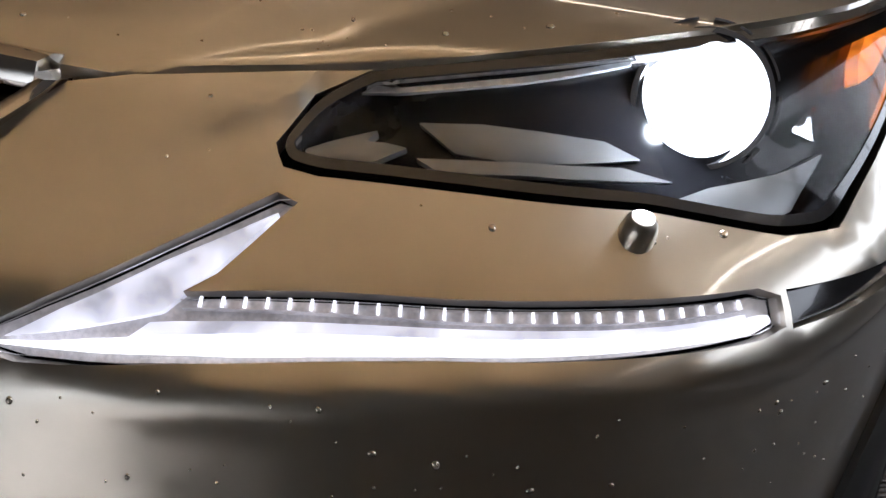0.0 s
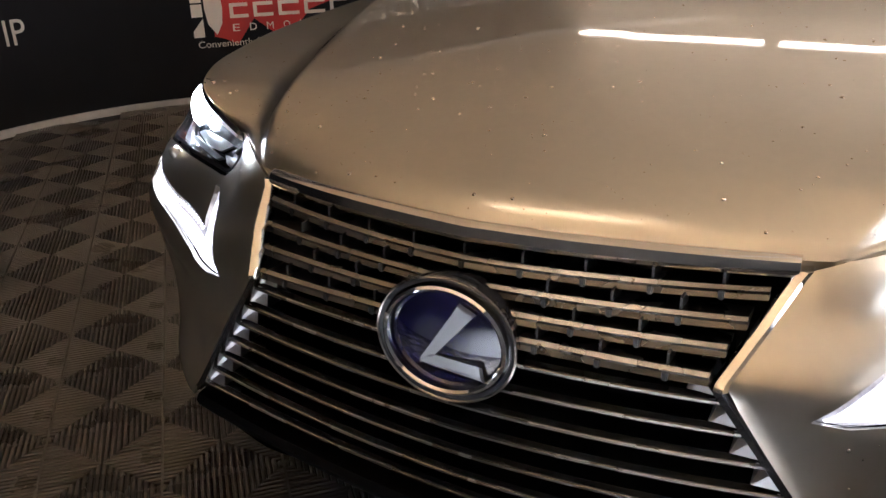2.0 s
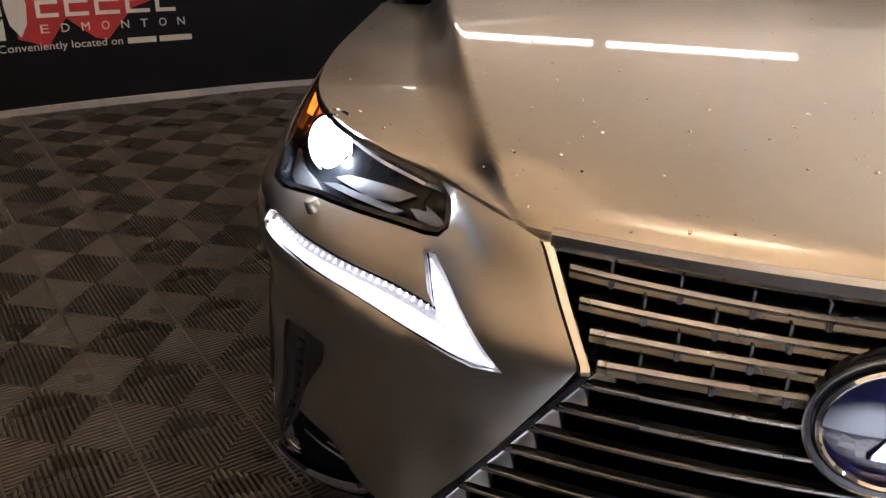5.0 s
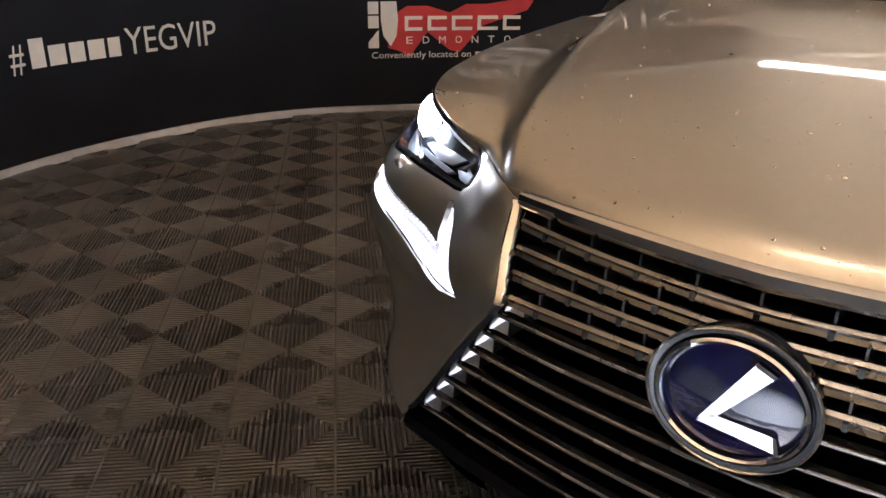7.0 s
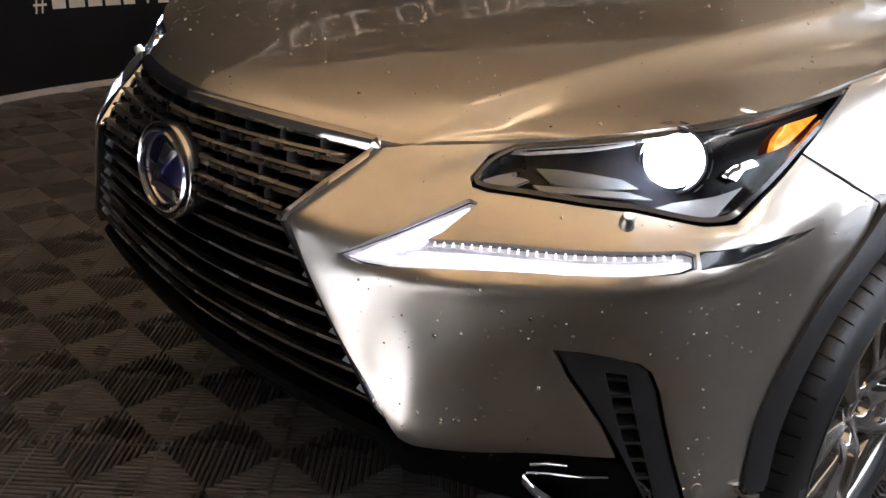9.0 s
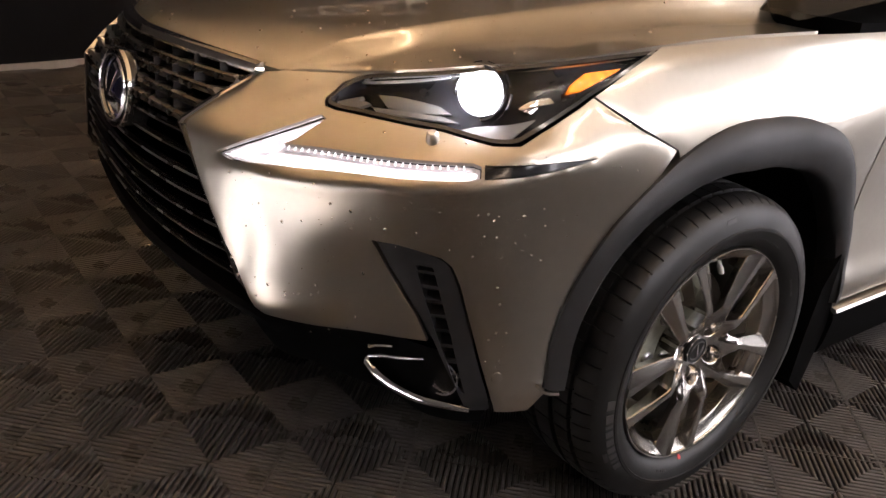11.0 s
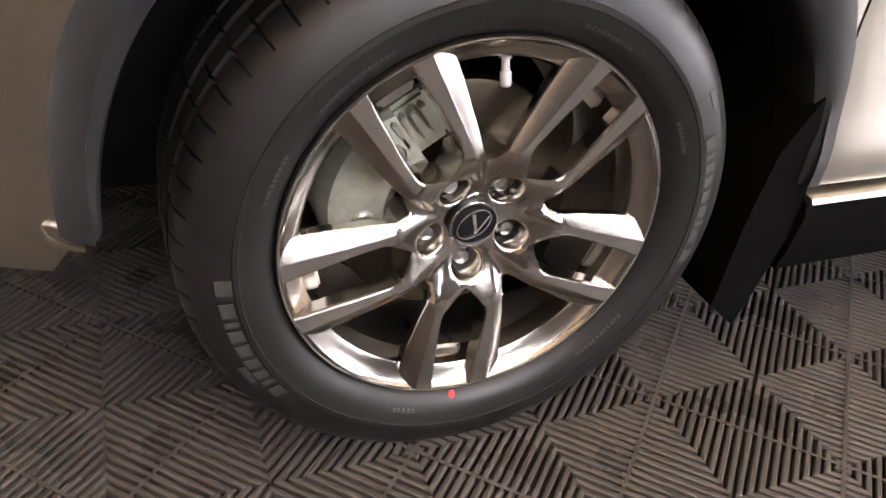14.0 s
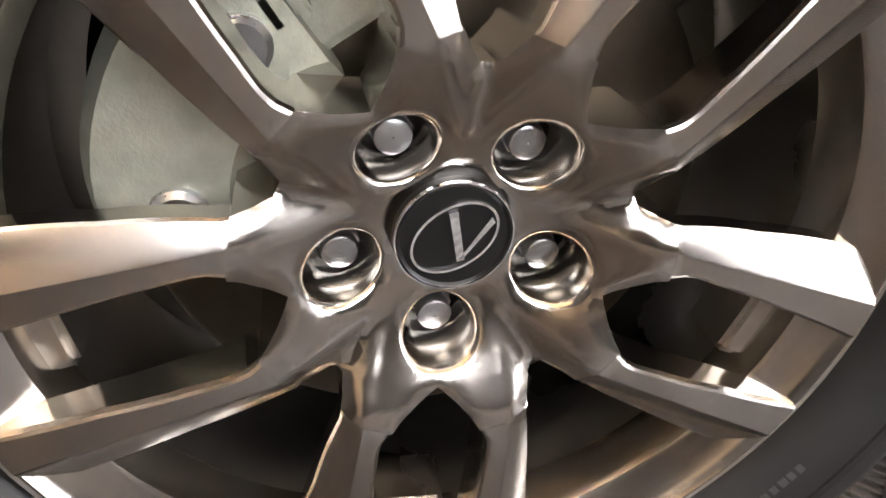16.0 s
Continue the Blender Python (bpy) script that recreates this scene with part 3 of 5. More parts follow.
bumper_edge = ([(.436, .888), (.420, .876), (.336, .802), (.331, .790), (.345, .765), (.42, .655), (.503, .541), (.535, .500), (.555, .490), (.64, .482),
                (.75, .480), (.852, .488)] + [(.8245, .538), (.789, .585), (.763, .617), (.738, .6645), (.782, .6645), (.817, .660), (.864, .6505), (.8845, .636), (.902, .603), (.920, .552), (.939, .499), (.959, .441), (.980, .384), (.992, .352), (1.02, .348), (1.06, .346)]
               + [(q, z) for q, z in front_arch] + [(1.300, .832), (1.22, .868), (1.128, .920)]
               + [(.980, .849), (.935, .8455), (.84, .854), (.72, .8535), (.614, .8515), (.590, .8545), (.5815, .866), (.602, .892), (.640, .909), (.55, .902), (.478, .896)])


def grown(poly, d):
    """The outline moved outwards by d."""
    P = np.array(poly)
    area = 0.5 * np.sum(P[:, 0] * np.roll(P[:, 1], -1) - np.roll(P[:, 0], -1) * P[:, 1])
    out = []
    for i in range(len(P)):
        t = P[(i + 1) % len(P)] - P[i - 1]
        t /= np.linalg.norm(t) + 1e-9
        n = np.array((t[1], -t[0])) * (1 if area > 0 else -1)
        out.append(tuple(P[i] + n * d))
    return out


def both(solid, name, mat, parent, label="", smooth=35):
    a = solid.make(name, mat, parent, label, smooth)
    b = solid.mirrored().make(name, mat, parent, label, smooth)
    return a, b


bumper = panel(clean(bumper_edge), [grown(DRL, .002), grown(SLIT, .001)], 0.011, skin, skin_normal)
both(bumper, "bumper_panel", PAINT, car, "champagne painted bumper corner with water drops")

# fender behind the lamp, over the wheel, to the door gap
DOOR_Y = 1.445
door_p = run_of(DOOR_Y)
arch_all = arch(AXLE_Y, 8, 172, 60)
over = [q for q in arch_all if q[0] > 1.300]
fender_edge = [(1.304, .833)] + [q for q in over if q[1] > .33] + [(door_p - .004, .36), (door_p - .004, .60), (door_p - .002, .80), (door_p + .02, .95), (door_p + .03, 1.022),
               (1.75, 1.016), (1.5, 1.008), (1.304, .996), (1.22, .962), (1.132, .922), (1.225, .871)]
fender = panel(clean(fender_edge), [], 0.014, skin, skin_normal)
both(fender, "front_fender", PAINT, car)

# doors and rear flank
d2 = run_of(2.5)
both(panel([(door_p, .36), (d2 - .004, .36), (d2 - .004, .80), (d2 - .004, 1.045), (door_p + .035, 1.024), (door_p + .024, .95), (door_p + .002, .80)], [], 0.03, skin, skin_normal), "front_door", PAINT, car)
rear_arch = arch(REAR_Y, 172, 8, 40)
both(panel(clean([(d2, .36), (run_of(REAR_Y - .52), .36)] + rear_arch[::-1] + [(run_of(4.2), .40), (run_of(4.2), 1.06), (d2, 1.045)]), [], 0.035, skin, skin_normal), "rear_flank", PAINT, car)
both(panel([(run_of(4.2) + .003, .40), (RUN[-1] - .002, .40), (RUN[-1] - .002, 1.06), (run_of(4.2) + .003, 1.06)], [], 0.04, skin, skin_normal), "tail_panel", PAINT, car)

# sill with its pale upper edge
sill = Solid()
path = [(0.878, y, 0.0) for y in np.linspace(1.44, 3.08, 14)]
sill.sweep(path, [(-.08, .20), (.012, .215), (.022, .25), (.030, .315), (.026, .335), (.006, .352), (-.08, .352)], frames=[((1, 0, 0), (0, 0, 1))] * 14)
both(sill, "sill_panel", SHADE_BLACK, car, "black plastic sill with the shade put into its colour")
strip = Solid().sweep(path, [(.0, .336), (.030, .336), (.035, .341), (.031, .348), (.0, .353)], frames=[((1, 0, 0), (0, 0, 1))] * 14)
both(strip, "sill_strip", PAINT, car, "pale painted strip along the sill")

# ---- hood ----
side = [skin(p, z) for p, z in ((.478, .899), (.55, .905), (.640, .912), (.75, .932), (.90, .955), (1.05, .972), (1.18, .985), (1.30, .998), (1.5, 1.012), (1.75, 1.022))]
side = curve(side, 8)
SV = np.r_[0, np.cumsum(np.linalg.norm(np.diff(side, axis=0), axis=1))]
SV /= SV[-1]
MID = curve([(0, .052, .908), (0, .085, .9275), (0, .13, .9405), (0, .30, .971), (0, .55, 1.0135), (0, .85, 1.0595), (0, 1.18, 1.104)], 10)
MV = np.r_[0, np.cumsum(np.linalg.norm(np.diff(MID, axis=0), axis=1))]
MV /= MV[-1]


def hood_at(u, v):
    a = np.array([np.interp(v, MV, MID[:, k]) for k in range(3)])
    b = np.array([np.interp(v, SV, side[:, k]) for k in range(3)])
    w = abs(u)
    y = a[1] + (b[1] - a[1]) * (0.35 * w + 0.65 * w * w)
    fold = float(np.interp(b[1], [.165, .26, .36, .53, .70, .92, 1.2], [.414, .456, .500, .552, .602, .655, .70])) / b[0]
    fold = min(fold, 0.985)
    ridge = a[2] - 0.003 - 0.003 * ease(v, 0, 0.25)
    ridge = b[2] + (ridge - b[2]) * ease(v, -0.02, 0.16)

    def height(q):
        if q <= fold:
            return a[2] + (ridge - a[2]) * (q / fold) ** 2
        t = (q - fold) / (1 - fold)
        back = ease(v, .06, .24)
        fall = (.72 + .29 * back) * (1 - (1 - min(1.0, t / (.5 - .16 * back))) ** 2) + (.28 - .29 * back) * max(0.0, (t - 0.6) / 0.4) ** 2
        return ridge + (b[2] - ridge) * fall

    z = sum(height(min(1.0, max(0.0, w + d))) for d in (-.003, -.0015, 0, .0015, .003)) / 5
    z -= 0.006 * (1 - ease(v, 0, 0.03))
    return np.array((u * b[0], y, z))


hood = Solid()
NU, NV = 201, 80
hs = [hood_at(u, v) for v in np.linspace(0, 1, NV) for u in np.linspace(-1, 1, NU)]
hf = [(j * NU + i, j * NU + i + 1, (j + 1) * NU + i + 1, (j + 1) * NU + i) for j in range(NV - 1) for i in range(NU - 1)]
ring = [i for i in range(NU)] + [j * NU + NU - 1 for j in range(1, NV)] + [(NV - 1) * NU + i for i in range(NU - 2, -1, -1)] + [j * NU for j in range(NV - 2, 0, -1)]
low = {i: len(hs) + k for k, i in enumerate(ring)}
hs += [hs[i] + np.array((0, 0.003, -0.016)) for i in ring]
hf += [(a, low[a], low[b], b) for a, b in zip(ring, ring[1:] + ring[:1])]
hood.add(hs, hf).make("hood", PAINT, car, "champagne hood with raised centre and water drops", 50)

# black inner shell added behind all gaps, so they read as shade
inner = Solid()
ps, zs = np.linspace(0.30, 1.80, 60), np.linspace(.34, .95, 26)
iv = [skin(p, z) - skin_normal(p, z) * 0.045 for z in zs for p in ps]
inner.add(iv, [(j * 60 + i, j * 60 + i + 1, (j + 1) * 60 + i + 1, (j + 1) * 60 + i) for j in range(25) for i in range(59)
               if iv[j * 60 + i][0] > float(np.interp(iv[j * 60 + i][2], [.33, .40, .49, .542, .79, .882], [.62, .60, .545, .490, .312, .368])) + .004
               and not (math.hypot(iv[j * 60 + i][1] - AXLE_Y, iv[j * 60 + i][2] - HUB_Z) < .50 and iv[j * 60 + i][1] > .4)])
both(inner, "inner_panel", LINER, car, "black shell added behind the gaps to darken them")

# ---- grille ----
def grille_edge(z):
    """Half width of the grille at a height."""
    return float(np.interp(z, [.33, .40, .49, .542, .79, .882, .90], [.62, .60, .545, .490, .312, .368, .380]))


def grille_front(x, z):
    """How far back the grille's face lies."""
    w = abs(x)
    c = float(np.interp(z, [.33, .40, .542, .70, .79, .84, .882, .91], [.10, .06, .018, .002, -.006, .020, .050, .065]))
    e = float(np.interp(z, [.33, .40, .49, .542, .79, .84, .882, .90], [.19, .13, .078, .050, .016, .075, .138, .150]))
    t = w / grille_edge(z)
    return c + (e - c) * (0.25 * t + 0.75 * t * t)


grille = thing("grille", "black spindle grille with horizontal blades and a satin chrome frame", "car grille", at=(0, 0.05, 0.6))
XS = np.linspace(-1, 1, 41)


def blade(z, face, depth, drop, name, mat, sag=0.0):
    """A blade across the grille: a front lip of the given height, and a shelf that slopes back."""
    e = grille_edge(z) - 0.006
    path = [(t * e, grille_front(t * e, z - sag * (1 - t * t)), z - sag * (1 - t * t)) for t in XS]
    s = Solid()
    sec = [(0, 0), (0.004, face * 0.5), (0, face), (0.006, face + 0.003), (depth, face - drop), (depth, face - drop - 0.006), (0.010, -0.002)]
    s.sweep(path, sec[::-1], frames=[((0, 1, 0), (0, 0, 1))] * 41)
    return s.make(name, mat, grille)


for row, z in enumerate((.860, .836, .812, .787)):
    b = blade(z, .011, .048, .004, "blade", DARKCHROME)
    e = grille_edge(z)
    for k in range(-4, 5):
        x = (k + (0.5 if row % 2 else 0)) * 0.075
        if abs(x) < e - .03 and not (abs(x) < .11 and z < .85):
            y = grille_front(x, z)
            st = Solid().box((x - .0035, y - .0015, z - .003), (x + .0035, y + .016, z + .009), None, .0015)
            st.box((x - .0015, y + .010, z + .008), (x + .0015, y + .045, z + .027))
            st.make("stud", SATIN, b, "small dark stud")
for i in range(7):
    z, sag = .7645 - i * .0374, .006 + .0048 * i
    b = blade(z, .009, .070, .022, "blade", PIANO, sag)
    e = grille_edge(z) - .008
    edge = [(t * e, grille_front(t * e, z - sag * (1 - t * t)) - .0022, z + .0045 - sag * (1 - t * t)) for t in XS]
    Solid().sweep(edge, [(-.0005, -.0015), (.001, -.0024), (.003, .0), (.001, .0024), (-.0005, .0015)], frames=[((0, 1, 0), (0, 0, 1))] * 41).make("edge_strip", DARKCHROME, b, "smoked chrome edge")
    for s in (1, -1):
        blk = Solid()
        x1, x0 = grille_edge(z + .012) - .004, grille_edge(z) - .046
        y1, y0 = grille_front(x1, z + .012), grille_front(x0, z + .012)
        blk.v = [(s * x0, y0 + .006, z + .006), (s * x1, y1 + .002, z + .006), (s * (x1 - .010), y1 + .010, z + .028), (s * (x0 + .008), y0 + .020, z + .028),
                 (s * x0, y0 + .06, z + .006), (s * x1, y1 + .06, z + .006), (s * (x1 - .010), y1 + .06, z + .028), (s * (x0 + .008), y0 + .06, z + .028)]
        fc = [(0, 1, 2, 3), (7, 6, 5, 4), (0, 4, 5, 1), (1, 5, 6, 2), (2, 6, 7, 3), (3, 7, 4, 0)]
        blk.f = fc if s > 0 else [q[::-1] for q in fc]
        blk.make("end_block", BLOCK, b, "smoked chrome end block", 20)
# near-black back wall of the grille, in place of the shade in its depth
bk = Solid()
zz = np.linspace(.44, .90, 14)
bv = [(t * grille_edge(z), grille_front(t * grille_edge(z), z) + .085, z) for z in zz for t in XS]
bk.add(bv, [(j * 41 + i, j * 41 + i + 1, (j + 1) * 41 + i + 1, (j + 1) * 41 + i) for j in range(13) for i in range(40)]).make("mesh_panel", SHADE_BLACK, grille, "near-black panel standing for the shade behind the blades")
# chrome frame: top bar and upper sides; dark lower sides
top = [(t * .374, grille_front(t * .374, .885) - .004, .8855 + .012 * (1 - t * t)) for t in XS]
Solid().sweep(top, [(-.004, -.006), (-.006, .0), (-.002, .012), (.010, .016), (.02, .014), (.02, -.008)][::-1], frames=[((0, 1, 0), (0, 0, 1))] * 41).make("top_bar", CHROME, grille, "satin chrome top bar")
for s in (1, -1):
    zs = np.linspace(.888, .787, 14)
    path = [(s * (grille_edge(z) + .004), grille_front(grille_edge(z), z) - .004, z) for z in zs]
    Solid().sweep(path, [(-.006, -.003), (-.003, .004), (.007, .005), (.012, .0), (.010, -.02), (-.005, -.02)], frames=[((s * 1, 0, 0), (0, -1, 0))] * 14).make("side_bar", CHROME, grille, "satin chrome side bar")
    zs = np.linspace(.787, .505, 24)
    path = [(s * (grille_edge(z) + .002), grille_front(grille_edge(z), z) - .002, z) for z in zs]
    Solid().sweep(path, [(-.008, -.003), (-.004, .004), (.006, .004), (.010, -.004), (.008, -.03), (-.008, -.03)], frames=[((s * 1, 0, 0), (0, -1, 0))] * 24).make("lower_bar", PIANO, grille, "gloss black lower frame")
# lower lip and valance
lip = [(t * .545, grille_front(t * .545, .47) + .004, .452 + .022 * t * t) for t in XS]
Solid().sweep(lip, [(-.012, -.012), (-.016, .0), (-.008, .010), (.10, .016), (.10, -.03), (.01, -.03)][::-1], frames=[((0, 1, 0), (0, 0, 1))] * 41).make("lower_lip", SHADE_BLACK, grille, "lower lip with the shade put into its colour")

# emblem
emblem = thing("emblem", "oval chrome badge with a deep blue enamel centre", "badge", at=(0, -0.02, 0.78))
EC, EN = Vector((0, -.011, .781)), Vector((0, -1, 0.12)).normalized()
EU = Vector((1, 0, 0))
EW = EU.cross(EN) * -1
if EW.z < 0:
    EW = -EW


def on_emblem(a, b, h):
    return EC + EU * a + EW * b + EN * h


def oval(rx, rz, h, n=48):
    return [on_emblem(rx * math.cos(w), rz * math.sin(w), h) for w in np.linspace(0, 2 * math.pi, n, endpoint=False)]


def oval_ring(prof):
    s = Solid()
    n = 48
    for rx, rz, h in prof:
        s.v += [tuple(p) for p in oval(rx, rz, h, n)]
    s.f += [(k * n + i, k * n + (i + 1) % n, (k + 1) * n + (i + 1) % n, (k + 1) * n + i) for k in range(len(prof) - 1) for i in range(n)]
    return s


oval_ring([(.092, .077, -.05), (.0965, .0815, -.006), (.0955, .0805, .001), (.088, .073, .000), (.086, .071, -.003)]).make("bezel", PIANO, emblem, "gloss black bezel")
oval_ring([(.0968, .0818, -.006), (.0970, .0820, .0022), (.0955, .0805, .0030), (.0938, .0788, .0018)]).make("outer_ring", CHROME, emblem, "thin satin chrome outer ring")
disc = oval_ring([(.090, .075, -.006), (.075, .0625, -.0012), (.06, .05, .0025), (.045, .0375, .0052), (.03, .025, .0070), (.015, .0125, .0081), (.001, .001, .0085)])
disc.make("disc", BLUE, emblem, "deep blue enamel disc", 60)
oval_ring([(.0855, .0705, .000), (.0850, .0700, .007), (.0815, .0665, .0095), (.0785, .0635, .007), (.0780, .0630, .001)]).make("ring", BRIGHT, emblem, "polished chrome oval ring")


def badge_bar(pts, name):
    s = Solid()
    n = len(pts)
    front, rim, back = [on_emblem(a * .93 + .0 , b * .93, .0115) for a, b in pts], [on_emblem(a, b, .009) for a, b in pts], [on_emblem(a, b, .0) for a, b in pts]
    s.v = [tuple(p) for p in front + rim + back]
    s.f = [tuple(range(n))] + [(k * n + i, (k + 1) * n + i, (k + 1) * n + (i + 1) % n, k * n + (i + 1) % n) for k in (0, 1) for i in range(n)]
    return s.make(name, BRIGHT, emblem, "polished chrome stroke", 25)


badge_bar([(-.030, -.030), (-.010, -.022), (.045, .045), (.022, .055)], "slanted_stroke")
badge_bar([(-.030, -.033), (.061, -.040), (.056, -.021), (-.014, -.019)], "foot_stroke")


# ---- lamps ----
def lamp_unit(sign):
    def fix(s):
        return s if sign > 0 else s.mirrored()
    lamp = thing("headlamp", "lit projector headlamp under a clear cover with black housing", "headlamp", "headlamps", at=(sign * 0.72, 0.4, 0.9))
    house = panel(LAMP, [], 0.012, below(.028), skin_normal, thick=.02, lip=0)
    # pan sunk toward its middle
    fix(house).make("housing", LAMP_BLACK, lamp, "gloss black lamp housing")
    rim = panel(LAMP, [grown(LAMP, -.0055)], 0.012, below(.0015), skin_normal, thick=.03, lip=.001)
    fix(rim).make("cover_rim", PIANO, lamp, "black rim of the lamp cover")
    cover = panel(grown(LAMP, -.006), [], 0.012, below(.0035), skin_normal, thick=.004, lip=0)
    ob = fix(cover).make("clear_cover", CLEAR, lamp, "clear moulded lamp cover")
    ob.visible_shadow = False
    for pts, deep, label in (([(.597, .871), (.612, .876), (.645, .8855), (.638, .879), (.668, .8765), (.646, .867), (.604, .8645)], .014, "pale grey inner corner blade"),
                             ([(.674, .872), (.739, .8765), (.829, .879), (.87, .873), (.751, .870), (.691, .8665)], .015, "grey metallic lower blade"),
                             ([(.672, .8935), (.72, .897), (.763, .8965), (.817, .894), (.848, .885), (.751, .877), (.700, .879)], .021, "grey metallic wedge tray"),
                             ([(.86, .862), (.93, .857), (.965, .862), (1.02, .892), (.97, .882), (.90, .872)], .018, "grey metallic outer blade")):
        fix(panel(rounded(pts, .002, 3), [], .008, below(deep), skin_normal, thick=.007)).make("inner_blade", LAMP_GREY, lamp, label)
    # projector
    c, n = Vector(skin(.898, .917)), Vector((.42, -.88, .20)).normalized()
    c = c - n * .030
    u = n.orthogonal().normalized()
    w = n.cross(u)

    def put(a, r, ang):
        return c + n * a + u * (r * math.cos(ang)) + w * (r * math.sin(ang))

    fix(Solid().lathe([(-.05, .026), (-.02, .041), (.004, .0465), (.010, .046), (.010, .0425), (.000, .039)], 40, put)).make("projector_ring", REFLECTOR, lamp, "silvered projector ring")
    lens = fix(Solid().lathe([(-.002, .0395), (.012, .037), (.0185, .032)], 40, put)).make("projector_lens", LENS_EDGE, lamp, "glowing white projector lens")
    fix(Solid().lathe([(.0185, .032), (.022, .024), (.0245, .013), (.025, .0005)], 40, put)).make("lens_core", BEAM, lens, "dazzling white core")
    # broken bright ring round the projector
    for k in range(9):
        arc = Solid()
        gs = np.linspace(k * .698, k * .698 + .5, 9)
        arc.v = [tuple(put(a, r, g)) for g in gs for a, r in ((.001, .0510), (.001, .0526), (-.006, .0526), (-.006, .0510))]
        arc.f = [(i * 4 + q, i * 4 + (q + 1) % 4, i * 4 + 4 + (q + 1) % 4, i * 4 + 4 + q) for i in range(8) for q in range(4)] + [(3, 2, 1, 0), (32, 33, 34, 35)]
        fix(arc).make("ring_segment", REFLECTOR, lamp, "thin bright ring segment")
    edge = panel([(.625, .897), (.74, .917), (.84, .936), (.84, .939), (.74, .9205), (.625, .900)], [], .012, below(.008), skin_normal, thick=.003)
    fix(edge).make("upper_light_pipe", FROSTED, lamp, "slim pale trim line")
    # turn lamp
    am = panel(rounded([(1.085, .930), (1.12, .936), (1.21, .968), (1.13, .961), (1.10, .946)], .004), [], .010, below(.012), skin_normal, thick=.010)
    fix(am).make("turn_lamp", AMBER, lamp, "glowing amber turn lamp")
    # chrome flick between the projector and the turn lamp
    fl = panel(rounded([(.985, .905), (1.01, .898), (1.03, .912), (1.06, .916), (1.05, .924), (1.01, .917)], .004), [], .008, below(.016), skin_normal, thick=.006)
    fix(fl).make("chrome_flick", REFLECTOR, lamp, "bright curved trim")

    day = thing("daytime_lamp", "lit white check-shaped daytime lamp strip under the headlamp", "daytime lamp", "daytime lamps", at=(sign * 0.6, 0.15, 0.8))
    pan = panel(DRL, [], .010, below(.014), skin_normal, thick=.01, lip=0)
    fix(pan).make("tray", GUIDE, day, "frosted tray")
    bar = [(.436, .7575), (.58, .7690), (.70, .7820), (.80, .7905), (.893, .7985), (.908, .8035), (.906, .808), (.80, .7965), (.70, .7878), (.58, .7770), (.50, .7690)]
    mid = [(.52, .7712), (.58, .7776), (.70, .7884), (.80, .7971), (.89, .8065), (.89, .8090), (.80, .8005), (.70, .7925), (.58, .7830), (.53, .7785)]
    fix(panel(mid, [], .008, below(.006), skin_normal, thick=.008)).make("middle_guide", SPARKLE, day, "dimmer middle guide")
    arm = [(.448, .7625), (.498, .7755), (.535, .7835), (.570, .813), (.592, .834), (.53, .807), (.478, .781)]
    fix(panel(rounded(arm, .002, 3), [], .006, below(.006), skin_normal, thick=.008)).make("faceted_arm", SPARKLE, day, "dimmer faceted upper arm")
    fix(panel(rounded(bar, .002, 3), [], .008, below(.005), skin_normal, thick=.008)).make("light_guide", DAYLAMP, day, "glowing white light guide")
    gd = [(.545, .7858), (.70, .7955), (.80, .8035), (.90, .8125), (.895, .8165), (.80, .8085), (.70, .7995), (.56, .7905)]
    fix(panel(gd, [], .008, below(.006), skin_normal, thick=.008)).make("ribbed_guide", GUIDE, day, "frosted ribbed upper guide")
    for k in range(26):
        q = .556 + k * .0132
        zl = float(np.interp(q, [.545, .70, .80, .90], [.7858, .7955, .8035, .8125])) + .0003
        Solid_rib = Solid()
        pts = [skin(q + dq, zz) - skin_normal(q, zz) * dd for dq in (-.0008, .0008) for zz in (zl, zl + .0045) for dd in (.0062, .0045)]
        Solid_rib.add(pts, [(1, 3, 7, 5), (0, 1, 5, 4), (2, 6, 7, 3), (0, 2, 3, 1), (4, 5, 7, 6)])
        fix(Solid_rib).make("guide_rib", DAYLAMP, day)
    cv = panel(grown(DRL, -.0015), [], .012, below(.0028), skin_normal, thick=.002, lip=0)
    o = fix(cv).make("clear_cover", CLEAR, day, "clear strip cover")
    o.visible_shadow = False
    fix(panel(SLIT, [], .01, below(.008), skin_normal, thick=.006, lip=0)).make("tail_slot", PIANO, day, "gloss black tail slot")
    # washer nozzle stub under the lamp
    c0 = Vector(skin(.826, .842))
    n0 = Vector(skin_normal(.826, .842))
    n0 = (n0 + Vector((0, 0, .9))).normalized()
    u0 = n0.orthogonal().normalized()
    w0 = n0.cross(u0)
    st = Solid().lathe([(-.008, .0120), (.004, .0115), (.011, .0100), (.0145, .007), (.0150, .0005)], 20, lambda a, r, g: c0 + n0 * a + u0 * (r * math.cos(g)) + w0 * (r * math.sin(g)))
    nz = fix(st).make("washer_nozzle", PAINT, None, "")
    tagged(nz, "small champagne washer nozzle stub on the bumper under the headlamp", "washer nozzle", "washer nozzles")
    return lamp


lamp_unit(1)
lamp_unit(-1)

